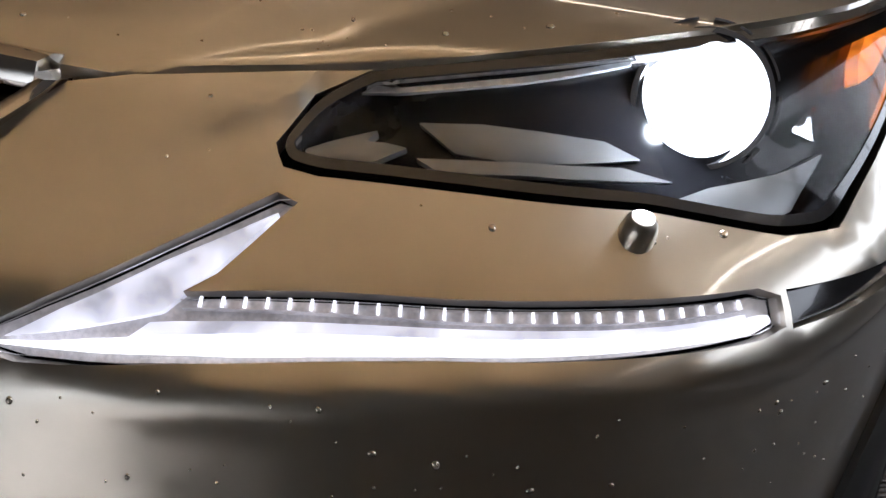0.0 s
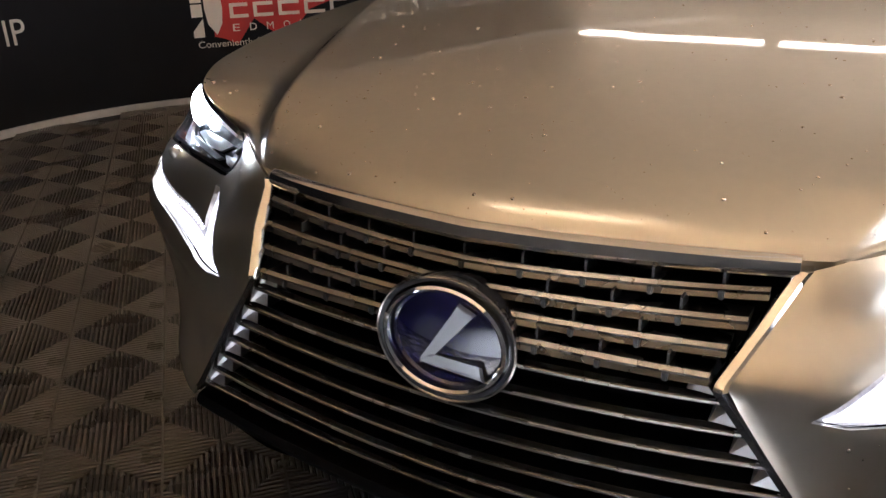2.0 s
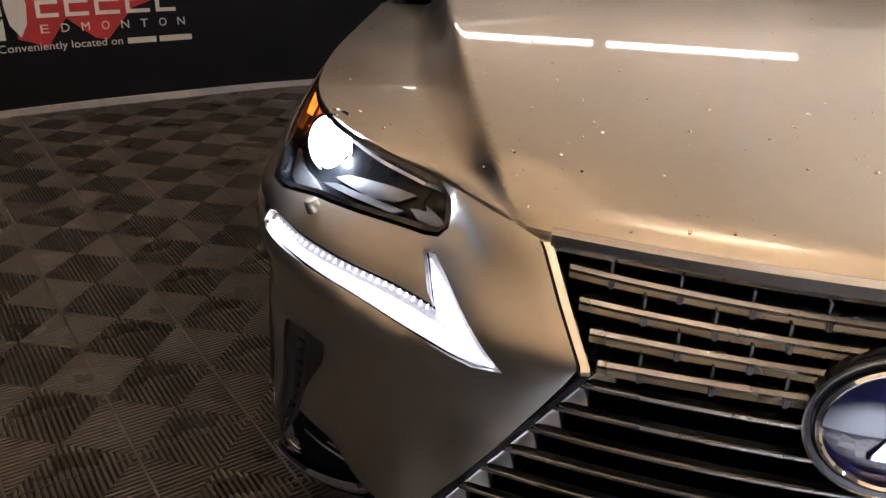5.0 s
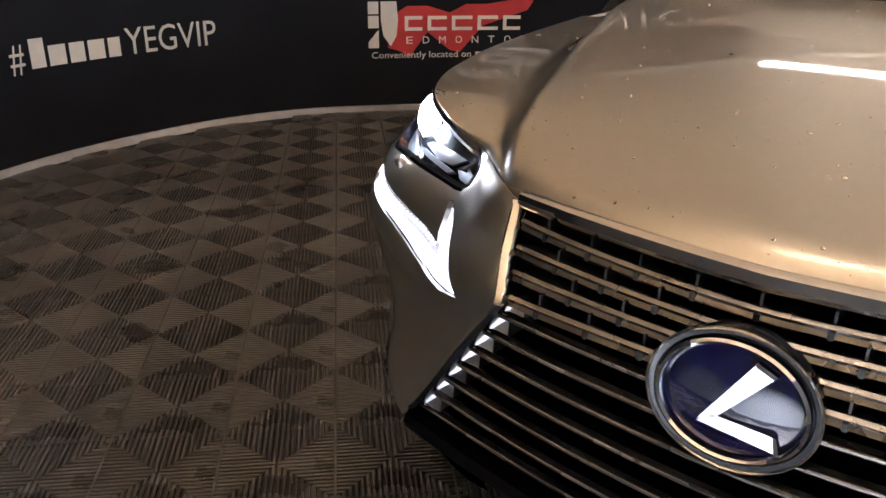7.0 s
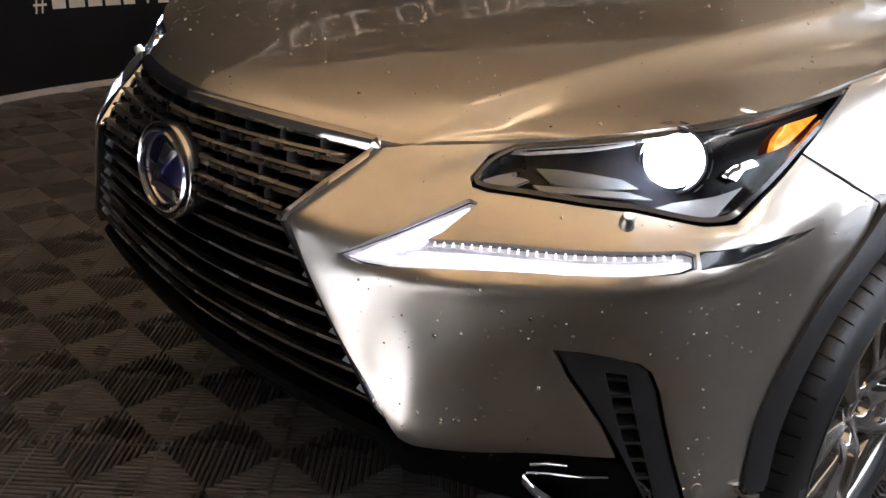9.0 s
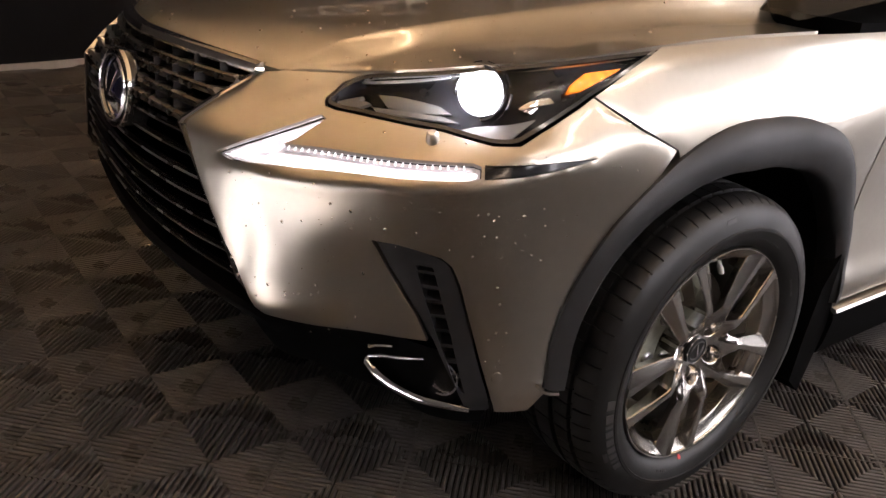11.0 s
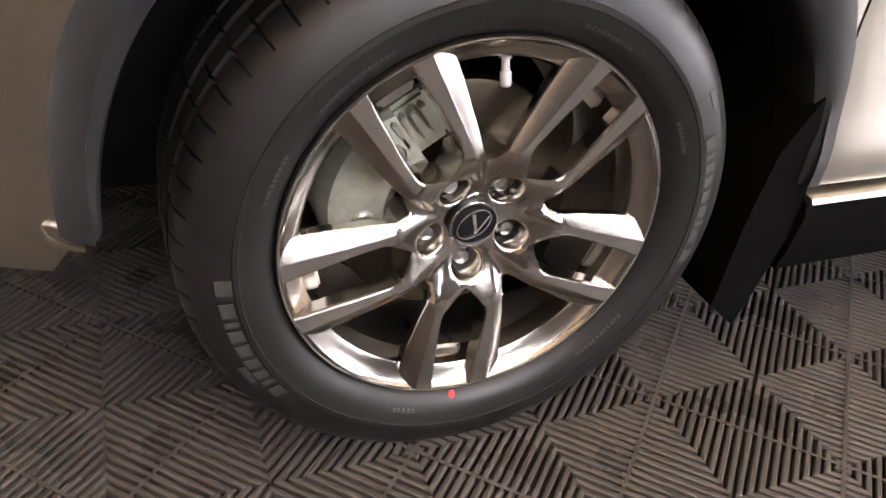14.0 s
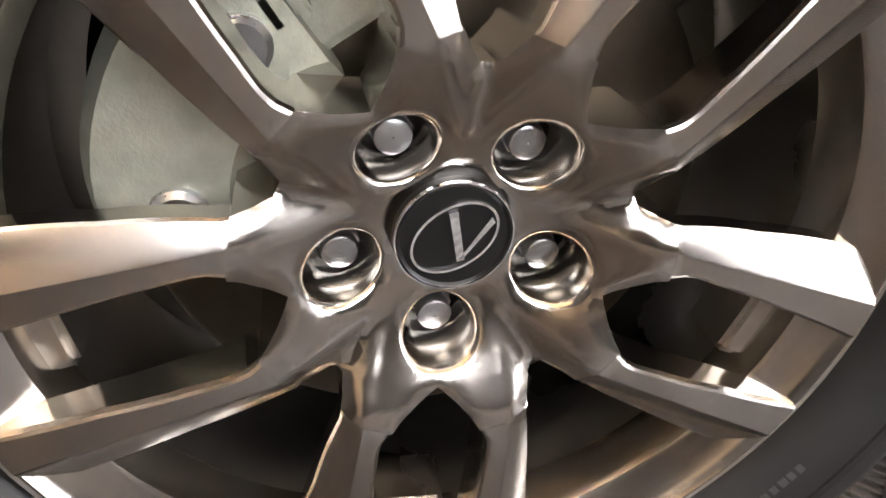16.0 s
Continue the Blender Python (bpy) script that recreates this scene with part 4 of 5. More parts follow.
# ---- bumper vents and fog lamps ----
def vent_unit(sign):
    def fix(s):
        return s if sign > 0 else s.mirrored()
    v = thing("bumper_vent", "black slatted bumper vent beside the fog lamp", "vent", "bumper vents", at=(sign * 0.78, 0.28, 0.5))
    slot = [(.816, .628), (.850, .627), (.870, .570), (.895, .500), (.918, .430), (.930, .392), (.912, .408), (.888, .460), (.868, .500), (.842, .562)]
    fix(panel(VENT, [rounded(slot, .004)], .009, below(.005), skin_normal, thick=.03)).make("frame", SATIN, v, "satin black frame")
    fix(panel(VENT, [], .014, below(.038), skin_normal, thick=.004, lip=0)).make("backing", LINER, v, "matt black backing")
    for k in range(8):
        z = .613 - k * .027
        q0 = float(np.interp(z, [.392, .408, .460, .500, .562, .628], [.930, .912, .888, .868, .842, .816])) - .002
        q1 = float(np.interp(z, [.392, .430, .500, .570, .627], [.930, .918, .895, .870, .850])) + .002
        s = Solid()
        pts = [skin(q, z + dz) - skin_normal(q, z) * dd for q in np.linspace(q0, q1, 5) for dz, dd in ((0, .010), (.006, .009), (.012, .034), (.006, .034))]
        s.add(pts, [(i * 4 + a, i * 4 + (a + 1) % 4, i * 4 + 4 + (a + 1) % 4, i * 4 + 4 + a) for i in range(4) for a in range(4)])
        fix(s).make("slat", SATIN, v)
    fog = thing("fog_lamp", "small clear fog lamp in a chrome-edged black pod", "fog lamp", "fog lamps", at=(sign * 0.76, 0.33, 0.41))
    pod = panel(rounded([(.690, .352), (.700, .440), (.74, .476), (.85, .484), (.905, .41), (.932, .352), (.80, .345)], .01), [], .014, below(.035), skin_normal, thick=.02)
    fix(pod).make("pod", PIANO, fog, "gloss black pod")

    def trim_bar(points, wide, thin, mat, name, label):
        """A tapering bar along a curve: wide and thin give its half height at its start and end."""
        path = curve(points, 8)
        t = np.gradient(path, axis=0)
        t /= np.linalg.norm(t, axis=1)[:, None]
        s = Solid()
        for i, p in enumerate(path):
            A = np.cross(t[i], (0, 0, 1))
            A /= np.linalg.norm(A)
            w = wide + (thin - wide) * (i / (len(path) - 1)) ** 1.5
            s.v += [tuple(p + A * a * w + np.array((0, 0, b * w))) for a, b in ((-1, -.8), (.3, -1), (.9, -.3), (.9, .3), (.3, 1), (-1, .8))]
        s.f = [(i * 6 + a, i * 6 + (a + 1) % 6, i * 6 + 6 + (a + 1) % 6, i * 6 + 6 + a) for i in range(len(path) - 1) for a in range(6)] + [(5, 4, 3, 2, 1, 0), tuple(range(len(s.v) - 6, len(s.v)))]
        fix(s).make(name, mat, fog, label, 50)

    trim_bar([(.622, .248, .386), (.646, .258, .366), (.690, .268, .359), (.748, .285, .361), (.796, .312, .366), (.826, .338, .366)], .0115, .0045, BRIGHT, "lower_trim", "bright chrome lower trim")
    trim_bar([(.626, .250, .398), (.655, .254, .412), (.71, .266, .432), (.750, .284, .446)], .0035, .002, BRIGHT, "upper_trim", "thin chrome upper trim")
    trim_bar([(.640, .240, .428), (.664, .242, .442), (.700, .250, .455)], .005, .002, CHROME, "corner_trim", "small satin chrome corner trim")
    c, n = Vector((.772, .312, .412)), Vector((.45, -.88, .05)).normalized()
    u = n.orthogonal().normalized()
    w = n.cross(u)
    put = lambda a, r, g: c + n * a + u * (r * math.cos(g)) + w * (r * math.sin(g))
    fix(Solid().lathe([(-.03, .012), (-.015, .028), (.0, .034), (.004, .034), (.004, .030)], 28, put)).make("reflector", REFLECTOR, fog, "silvered reflector")
    fix(Solid().lathe([(.002, .031), (.008, .022), (.010, .0005)], 28, put)).make("lens", CLEAR, fog, "clear lens")
    # sensor dot on the lower bumper
    c1 = Vector(skin(.905, .418) if sign > 0 else skin(.905, .418))
    n1 = Vector(skin_normal(.985, .43))
    c1 = Vector(skin(.985, .43))
    u1 = n1.orthogonal().normalized()
    w1 = n1.cross(u1)
    sd = fix(Solid().lathe([(-.004, .011), (.0015, .0105), (.002, .008), (.0022, .0005)], 20, lambda a, r, g: c1 + n1 * a + u1 * (r * math.cos(g)) + w1 * (r * math.sin(g)))).make("parking_sensor", PAINT, None)
    tagged(sd, "round champagne parking sensor flush in the bumper", "sensor", "parking sensors")


vent_unit(1)
vent_unit(-1)
low = Solid()
ps, zs = np.linspace(.50, .98, 30), np.linspace(.30, .47, 8)
lv = [skin(p, max(z, .30)) * np.array((1, 1, 0)) + np.array((0, 0, z)) - skin_normal(p, max(z, .32)) * (.016 + .25 * max(0, .34 - z)) for z in zs for p in ps]
low.add(lv, [(j * 30 + i, j * 30 + i + 1, (j + 1) * 30 + i + 1, (j + 1) * 30 + i) for j in range(7) for i in range(29)])
both(low, "valance", SHADE_BLACK, car, "dark plastic valance")

# ---- wheel arch trim and liner ----
def arch_trim(cy, name_front):
    s = Solid()
    angs = np.linspace(6, 178, 60)
    k = 8
    for a in angs:
        ca, sa = -math.cos(radians(a)), math.sin(radians(a))
        ro, ri = arch_r(a), float(np.interp(a, [0, 20, 39, 51, 67, 87, 106, 123, 140, 154, 166, 180], [.420, .434, .450, .452, .441, .420, .426, .446, .470, .486, .488, .482]))
        for r, dx in ((ri + .006, -.10), (ri, -.012), (ri + .004, .004), (ri + .016, .013), (ro - .026, .018), (ro - .002, .014), (ro + .008, .006), (ro + .009, -.03)):
            y, z = cy + r * ca, HUB_Z + r * sa
            base = skin(run_of(max(y, .42)), max(z, .36))
            x = float(base[0]) if y > .46 else float(skin(run_of(.46), max(z, .36))[0]) - .25 * (.46 - y)
            s.v.append((x + dx, y, z))
    s.f = [(i * k + a, (i + 1) * k + a, (i + 1) * k + a + 1, i * k + a + 1) for i in range(len(angs) - 1) for a in range(k - 1)]
    both(s, "arch_trim", CLAD, car, "textured black wheel-arch trim", 40)
    s = Solid()
    for a in angs:
        ca, sa = -math.cos(radians(a)), math.sin(radians(a))
        s.v += [(.86, cy + .45 * ca, HUB_Z + .45 * sa), (.55, cy + .45 * ca, HUB_Z + .45 * sa), (.55, cy, HUB_Z)]
    s.f = [(i * 3, i * 3 + 1, i * 3 + 4, i * 3 + 3) for i in range(len(angs) - 1)] + [(i * 3 + 1, i * 3 + 2, i * 3 + 5, i * 3 + 4) for i in range(len(angs) - 1)]
    both(s, "arch_liner", LINER, car, "black wheel-arch liner")


arch_trim(AXLE_Y, True)
arch_trim(REAR_Y, False)
flap = Solid()
fp = [(1.335, .165), (1.345, .30), (1.365, .42), (1.41, .50), (1.448, .31), (1.39, .118)]
flap.v = [(x, y, z) for x in (.70, .895) for y, z in fp]
flap.f = [tuple(range(6)), tuple(range(11, 5, -1))] + [(i, i + 6, (i + 1) % 6 + 6, (i + 1) % 6) for i in range(6)]
both(flap, "mud_flap", SHADE_BLACK, car, "black mud flap", 30)
tip = Solid().sweep(curve([(.872, .452, .408), (.884, .462, .398), (.892, .49, .392)], 5), [(-.003, -.003), (.003, -.003), (.003, .003), (-.003, .003)], frames=[((1, 0, 0), (0, 0, 1))] * 11)
both(tip, "arch_lip", PAINT, car, "bright lip at the foot of the bumper")

# ---- upper body ----
cab = Solid()
rows = [(1.12, 1.06, .78, 1.06), (1.45, 1.30, .70, 1.10), (1.95, 1.56, .62, 1.12), (2.4, 1.635, .60, 1.12), (3.2, 1.62, .59, 1.12), (3.9, 1.54, .57, 1.12), (4.35, 1.25, .66, 1.10), (4.55, 1.06, .74, 1.06)]
cv = []
for y, zt, xt, zb in rows:
    cv += [(-xt - .0, y, zt - .02), (-xt * .6, y, zt), (0, y, zt + .012), (xt * .6, y, zt), (xt, y, zt - .02)]
cab.add(cv, [(j * 5 + i, j * 5 + i + 1, (j + 1) * 5 + i + 1, (j + 1) * 5 + i) for j in range(2, 5) for i in range(4)]).make("roof", PAINT, car, "champagne roof", 60)
g = Solid().add(cv, [(j * 5 + i, j * 5 + i + 1, (j + 1) * 5 + i + 1, (j + 1) * 5 + i) for j in (0, 1) for i in range(4)])
g.make("windscreen", WINDOW, car, "dark tinted windscreen", 60)
g = Solid().add(cv, [(j * 5 + i, j * 5 + i + 1, (j + 1) * 5 + i + 1, (j + 1) * 5 + i) for j in (5, 6) for i in range(4)])
g.make("rear_window", WINDOW, car, "dark tinted rear window", 60)
sd = Solid()
for y, zt, xt, zb in rows:
    sd.v += [(xt, y, zt - .02), (.86 if 1.2 < y < 4.4 else .80, y, max(1.03, min(zb, zt - .025)))]
sd.f = [(2 * j, 2 * j + 1, 2 * j + 3, 2 * j + 2) for j in range(len(rows) - 1)]
both(sd, "side_window", WINDOW, car, "dark tinted side windows", 40)
Solid().box((-.80, 1.43, .30), (.80, 4.45, 1.02), None, .05).make("cabin_floor", LINER, car, "dark cabin and floorpan")
Solid().box((-.60, .45, .27), (.60, 1.2, .86), None, .05).make("engine_bay", LINER, car, "dark engine bay")

# ---- wheel ----
SPOKE0 = -94.0
FACE_X = 0.872


def polar(r, deg):
    return (r * math.cos(radians(deg)), r * math.sin(radians(deg)))


def lug_hole(c):
    x, y = polar(.0585, c)
    return [(x + .0196 * math.cos(w), y + .0196 * math.sin(w)) for w in np.linspace(0, 2 * math.pi, 32, endpoint=False)]


def face_height(r):
    """How far the wheel's face stands out, by the distance from the hub."""
    return float(np.interp(r, [0, .034, .05, .06, .07, .085, .10, .108, .115, .13, .247], [-.006, -.005, .000, .0037, .0086, .0166, .0240, .0268, .0278, .0282, .0285]))


def slim_edge(r):
    """Half the angle of the slim opening at a distance from the hub."""
    return float(np.interp(r, [.087, .0905, .096, .104, .112, .120, .128, .145, .19, .247], [0, 3.2, 6.8, 10.4, 12.8, 13.8, 13.6, 12.0, 8.7, 6.0]))


def wide_edge(r):
    """The angle from a pair's middle to the wide opening."""
    return 36 - float(np.interp(r, [.094, .098, .115, .165, .236], [0, 4.6, 8.6, 13.2, 17.4]))


def facet_drop(r, off):
    """How far the flat outer facet of an arm falls away from its ridge."""
    ridge = float(np.interp(r, [.055, .085, .112, .24], [.031, .0355, .0418, .0515]))
    return .62 * max(0.0, r * math.sin(radians(off)) - ridge)


def spin(a, b, h):
    """From the wheel's own plane (a rearward, b up, h outward) to the front left place."""
    return (FACE_X + h, AXLE_Y + a, HUB_Z + b)


def build_wheel():
    w = thing("wheel", "dark hyper-silver five-spoke alloy wheel with a wet black tyre", "wheel", "road wheels", at=(FACE_X, AXLE_Y, HUB_Z))
    # hub with its five deep lug wells
    outline, holes = [], []
    for k in range(5):
        c = SPOKE0 + 72 * k
        side = [(0, .0870), (slim_edge(.0905), .0905), (slim_edge(.096), .096), (slim_edge(.104), .104), (slim_edge(.112), .112), (16, .112), (20, .112), (24, .112), (wide_edge(.112), .112),
                (wide_edge(.104), .104), (wide_edge(.097), .097), (33.5, .0945)]
        outline += [polar(r, c - d) for d, r in side[:0:-1]] + [polar(r, c + d) for d, r in side]
        outline.append(polar(.0938, c + 36))
        holes.append(lug_hole(c))
    rings = []
    for h in holes:
        m = np.mean(h, 0)
        for q in (1.07, 1.16):
            ring = [tuple(m + (np.array(p) - m) * q) for p in h]
            rings.append(ring + ring[:1])
    v, f, loops = fill(outline, holes, .0055, rings)
    v2 = np.array(v)
    d_lug = edge_distance(v2[:, 0], v2[:, 1], [dense(h, .004) for h in holes])
    d_out = edge_distance(v2[:, 0], v2[:, 1], [dense(outline, .004)])
    pos = []
    for (a, b), dl, do in zip(v, d_lug, d_out):
        r = math.hypot(a, b)
        off = abs(((math.degrees(math.atan2(b, a)) - SPOKE0 + 36) % 72) - 36)
        h = face_height(r) - .0030 * max(0.0, 1 - dl / .0032) ** 2
        h -= facet_drop(r, off)
        if r < .110:
            h -= .0020 * max(0.0, 1 - do / .003)
        pos.append(spin(a, b, h))
    faces, back, edges = list(f), {}, set()
    for t in f:
        edges.update(zip(t, t[1:] + t[:1]))
    for a, b in [e for e in edges if (e[1], e[0]) not in edges]:
        for i in (a, b):
            if i not in back:
                back[i] = len(pos)
                lug = d_lug[i] < .001
                if lug:
                    m = min((np.mean(h, 0) for h in holes), key=lambda q: (q[0] - v[i][0]) ** 2 + (q[1] - v[i][1]) ** 2)
                    q = m + (np.array(v[i]) - m) * .78
                    pos.append(spin(q[0], q[1], -.034))
                else:
                    pos.append(spin(v[i][0] * .97, v[i][1] * .97, -.036))
        faces.append((b, a, back[a], back[b]))
    part("wheel_hub", pos, faces, RIM, w, "dark hyper-silver cast hub with five deep wells", 40)
    # ten straight arms with a ridge between two facets
    for k in range(5):
        for sgn in (1, -1):
            s = Solid()
            rs = np.linspace(.1118, .2462, 34)
            for r in rs:
                ai, ao = slim_edge(r), wide_edge(r)
                ridge = (math.degrees(math.asin((.0418 + .0097 * (r - .112) / .128) / r)) - ai) / (ao - ai)
                per = math.degrees(1 / r)
                h = face_height(r)
                drop = facet_drop(r, ao)
                at = lambda d: SPOKE0 + 72 * k + sgn * d
                low = -.036 + .030 * ease(r, .11, .24)
                ring = [(ai - .0022 * per * .4, h - .03 + .01 * ease(r, .11, .24)), (ai, h - .0038), (ai + .0012 * per, h - .0010), (ai + .0030 * per, h), (ai + (ao - ai) * ridge - .0008 * per, h + .0004),
                        (ai + (ao - ai) * ridge + .0008 * per, h - .0002), (ao - .0012 * per, h - drop + .0008), (ao, h - drop - .0012), (ao - .0015 * per, h - drop - .016 + .004 * ease(r, .2, .24))]
                s.v += [spin(*polar(r, at(d)), hh) for d, hh in ring]
            n = 9
            s.f = [(i * n + a, i * n + a + 1, i * n + n + a + 1, i * n + n + a) if sgn > 0 else (i * n + n + a, i * n + n + a + 1, i * n + a + 1, i * n + a) for i in range(len(rs) - 1) for a in range(n - 1)]
            s.make("arm", RIM, w, "", 14)
    put = lambda h, r, g: spin(r * math.cos(g), r * math.sin(g), h)
    Solid().lathe([(-.020, .2120), (.002, .2180), (.0075, .2200), (.0095, .2225), (.0125, .2280), (.0200, .2400), (.0240, .2440), (.0268, .2455), (.0268, .2468), (.010, .2475)][::-1], 120, put).make("rim_ring", RIM, w, "dark hyper-silver outer ring", 30)
    put = lambda h, r, g: spin(r * math.cos(g), r * math.sin(g), h)
    Solid().lathe([(.022, .2460), (.0265, .2466), (.0275, .2490), (.020, .2505), (.010, .247), (.004, .236), (-.020, .228), (-.060, .218), (-.13, .214), (-.165, .226), (-.175, .24), (-.175, .20)][::-1], 96, put).make("barrel", BARREL, w, "bare metal wheel barrel")
    # web blocks on the barrel behind the arms
    for k in range(5):
        c = SPOKE0 + 72 * k
        m = Matrix.Translation(spin(0, 0, 0)) @ Matrix.Rotation(radians(c), 4, "X")
        Solid().box((-.050, .200, -.024), (-.006, .228, .024), m, .004).make("web_block", BARREL, w)
    # lug nuts in their wells
    for k in range(5):
        a, b = polar(.0585, SPOKE0 + 72 * k)
        pu = lambda h, r, g, a=a, b=b: spin(a + r * math.cos(g), b + r * math.sin(g), h)
        nut = Solid().lathe([(-.034, .0125), (-.030, .0120), (-.024, .0118), (-.024, .0104), (-.015, .0102)], 6, pu).make("lug_nut", STEEL, w, "zinc lug nut", 30)
        Solid().lathe([(-.020, .0098), (-.0135, .0098), (-.0120, .0092), (-.0114, .0078), (-.0112, .0004)], 24, pu).make("nut_cap", STEEL, nut, "flat round cap of the nut")
        Solid().lathe([(-.0335, .0165), (-.0335, .0004)], 24, pu).make("lug_well", PIANO, w)
    # centre cap
    cap = Solid().lathe([(-.006, .0315), (.001, .0310), (.0022, .0295), (.0010, .0280), (.0014, .02), (.0018, .0004)], 48, put).make("centre_cap", CAP, w, "gloss black centre cap")
    ring = Solid()
    n = 40
    for rr, hh in ((.0300, .0014), (.0306, .0026), (.0314, .0026), (.0318, .0010)):
        ring.v += [spin(rr * math.cos(g), rr * math.sin(g), hh) for g in np.linspace(0, 2 * math.pi, n, endpoint=False)]
    ring.f = [(k * n + i, k * n + (i + 1) % n, (k + 1) * n + (i + 1) % n, (k + 1) * n + i) for k in range(3) for i in range(n)]
    ring.make("cap_ring", BRIGHT, cap, "bright cap ring")
    tilt = radians(36)

    def cap_oval(rx, ry, h):
        return [spin(rx * math.cos(g) * math.cos(tilt) - ry * math.sin(g) * math.sin(tilt), rx * math.cos(g) * math.sin(tilt) + ry * math.sin(g) * math.cos(tilt), h) for g in np.linspace(0, 2 * math.pi, n, endpoint=False)]

    ring = Solid()
    for rx, ry, hh in ((.0252, .0182, .0016), (.0250, .0180, .0030), (.0236, .0166, .0030), (.0234, .0164, .0016)):
        ring.v += cap_oval(rx, ry, hh)
    ring.f = [(k * n + i, k * n + (i + 1) % n, (k + 1) * n + (i + 1) % n, (k + 1) * n + i) for k in range(3) for i in range(n)]
    ring.make("cap_oval", BRIGHT, cap, "bright oval outline")
    for pts in ([(-.004, .0145), (.0005, .0155), (.006, -.013), (.002, -.014)], [(.002, -.014), (.006, -.011), (.0205, .0085), (.0185, .0115)]):
        st = Solid()
        st.v = [spin(a, b, h) for h in (.0032, .0014) for a, b in pts]
        st.f = [(0, 1, 2, 3), (4, 7, 6, 5)] + [(i, 4 + i, 4 + (i + 1) % 4, (i + 1) % 4) for i in range(4)]
        st.make("cap_stroke", BRIGHT, cap, "", 20)
    # valve stem
    a, b = polar(.212, 85)
    vs = Solid().lathe([(-.02, .006), (.002, .0075), (.002, .0048), (.016, .0048), (.017, .0066), (.032, .0066), (.0345, .004), (.0345, .0004)], 14,
                       lambda h, r, g: spin(a + r * math.cos(g) - .1 * h, b - h * .85 + .25 * r * math.sin(g), -.012 + .5 * h + r * math.sin(g)))
    vs.make("valve_stem", TRIMWHITE, w, "pale grey valve stem with cap")
    # tyre: sidewall rings, shoulder and grooved tread with cross slots
    prof = [(-.006, .2465), (.004, .2465), (.014, .2490), (.026, .256), (.036, .266), (.043, .280), (.0455, .292), (.046, .2935), (.0475, .2940), (.0475, .3000), (.0455, .3010),
            (.042, .318), (.036, .332), (.027, .345), (.012, .3545), (.0, .3580), (-.012, .3595), (-.0125, .3510), (-.024, .3515), (-.0245, .3608), (-.060, .3625), (-.0605, .353), (-.074, .353), (-.0745, .3630),
            (-.118, .3628), (-.1185, .353), (-.132, .353), (-.1325, .3620), (-.166, .3598), (-.1665, .351), (-.176, .351), (-.1765, .3575), (-.20, .350), (-.222, .333), (-.232, .30), (-.225, .262), (-.19, .2465)]
    n = len(prof)
    turns = []
    for k in range(64):
        turns += [(k * 5.625 + d, cut) for d, cut in ((0, 0), (.12, 1), (.55, 1), (.67, 0), (2.3, 0), (4.0, 0))]
    steps = len(turns)
    tv = []
    for i, (deg, cut) in enumerate(turns):
        g = radians(deg)
        for h, r in prof:
            q = r
            if cut and h < .024 and r > .345:
                if not -.13 < h < -.06:
                    q -= .006
                elif (i // 6) % 2:
                    q -= .004
            # the tyre flattens a little where it stands
            zb = math.sin(g) * q
            if zb < -.349:
                q = q * .349 / -zb if q > .349 else q
            tv.append(spin(q * math.cos(g), q * math.sin(g), h))
    tf = []
    for i in range(steps):
        j = (i + 1) % steps
        tf += [(i * n + s, i * n + s + 1, j * n + s + 1, j * n + s) for s in range(n - 1)]
    tyre = part("tyre", tv, [t[::-1] for t in tf], RUBBER, w, "wet black rubber tyre with raised marks", 28)

    def sidewall(r):
        return float(np.interp(r, [.256, .266, .280, .292, .3005, .318, .332, .345], [.026, .036, .043, .0458, .0460, .042, .036, .027]))

    def mark(r0, r1, d0, d1, mat=RUBBER_LIGHT, proud_by=.0009, name="raised_mark"):
        """A raised bar moulded on the sidewall."""
        s = Solid()
        k = max(2, int(abs(d1 - d0) / 1.5) + 1)
        for d in np.linspace(d0, d1, k):
            for r, e in ((r0, -.001), (r0, proud_by), (r1, proud_by), (r1, -.001)):
                a, b = polar(r, d)
                s.v.append(spin(a, b, sidewall(r) + e))
        s.f = [(i * 4 + a, i * 4 + a + 1, i * 4 + a + 5, i * 4 + a + 4) for i in range(k - 1) for a in range(3)] + [(0, 1, 2, 3), (len(s.v) - 1, len(s.v) - 2, len(s.v) - 3, len(s.v) - 4)]
        return s.make(name, mat, tyre, "", 20)

    # a maker's word as plain bars, twice round, and small print as fine bars
    for base in (-8, 187):
        d = base
        for wd in (3.6, 1.3, 3.0, 3.2, 2.6, 2.4, 1.3, 3.2):
            mark(.303, .319, d, d + wd)
            d += wd + 1.3
        mark(.302, .320, base - 6, base - 2.2)
    for base, count in ((118, 14), (58, 10), (-52, 12), (-112, 5), (150, 9), (20, 7)):
        for k in range(count):
            mark(.272, .2765, base + k * 1.5, base + k * 1.5 + (.9 if k % 3 else 1.1))
    for base in (96, 28, 205, -75):
        mark(.322, .330, base, base + 5)
    a, b = polar(.2585, -93)
    Solid().lathe([(.0, .0052), (.0012, .0048), (.0016, .0004)], 20, lambda h, r, g: spin(a + r * math.cos(g), b + r * math.sin(g), sidewall(.2585) + h + .0005 + .6 * r * -math.sin(g))).make("balance_dot", REDDOT, tyre, "red paint dot")
    return w


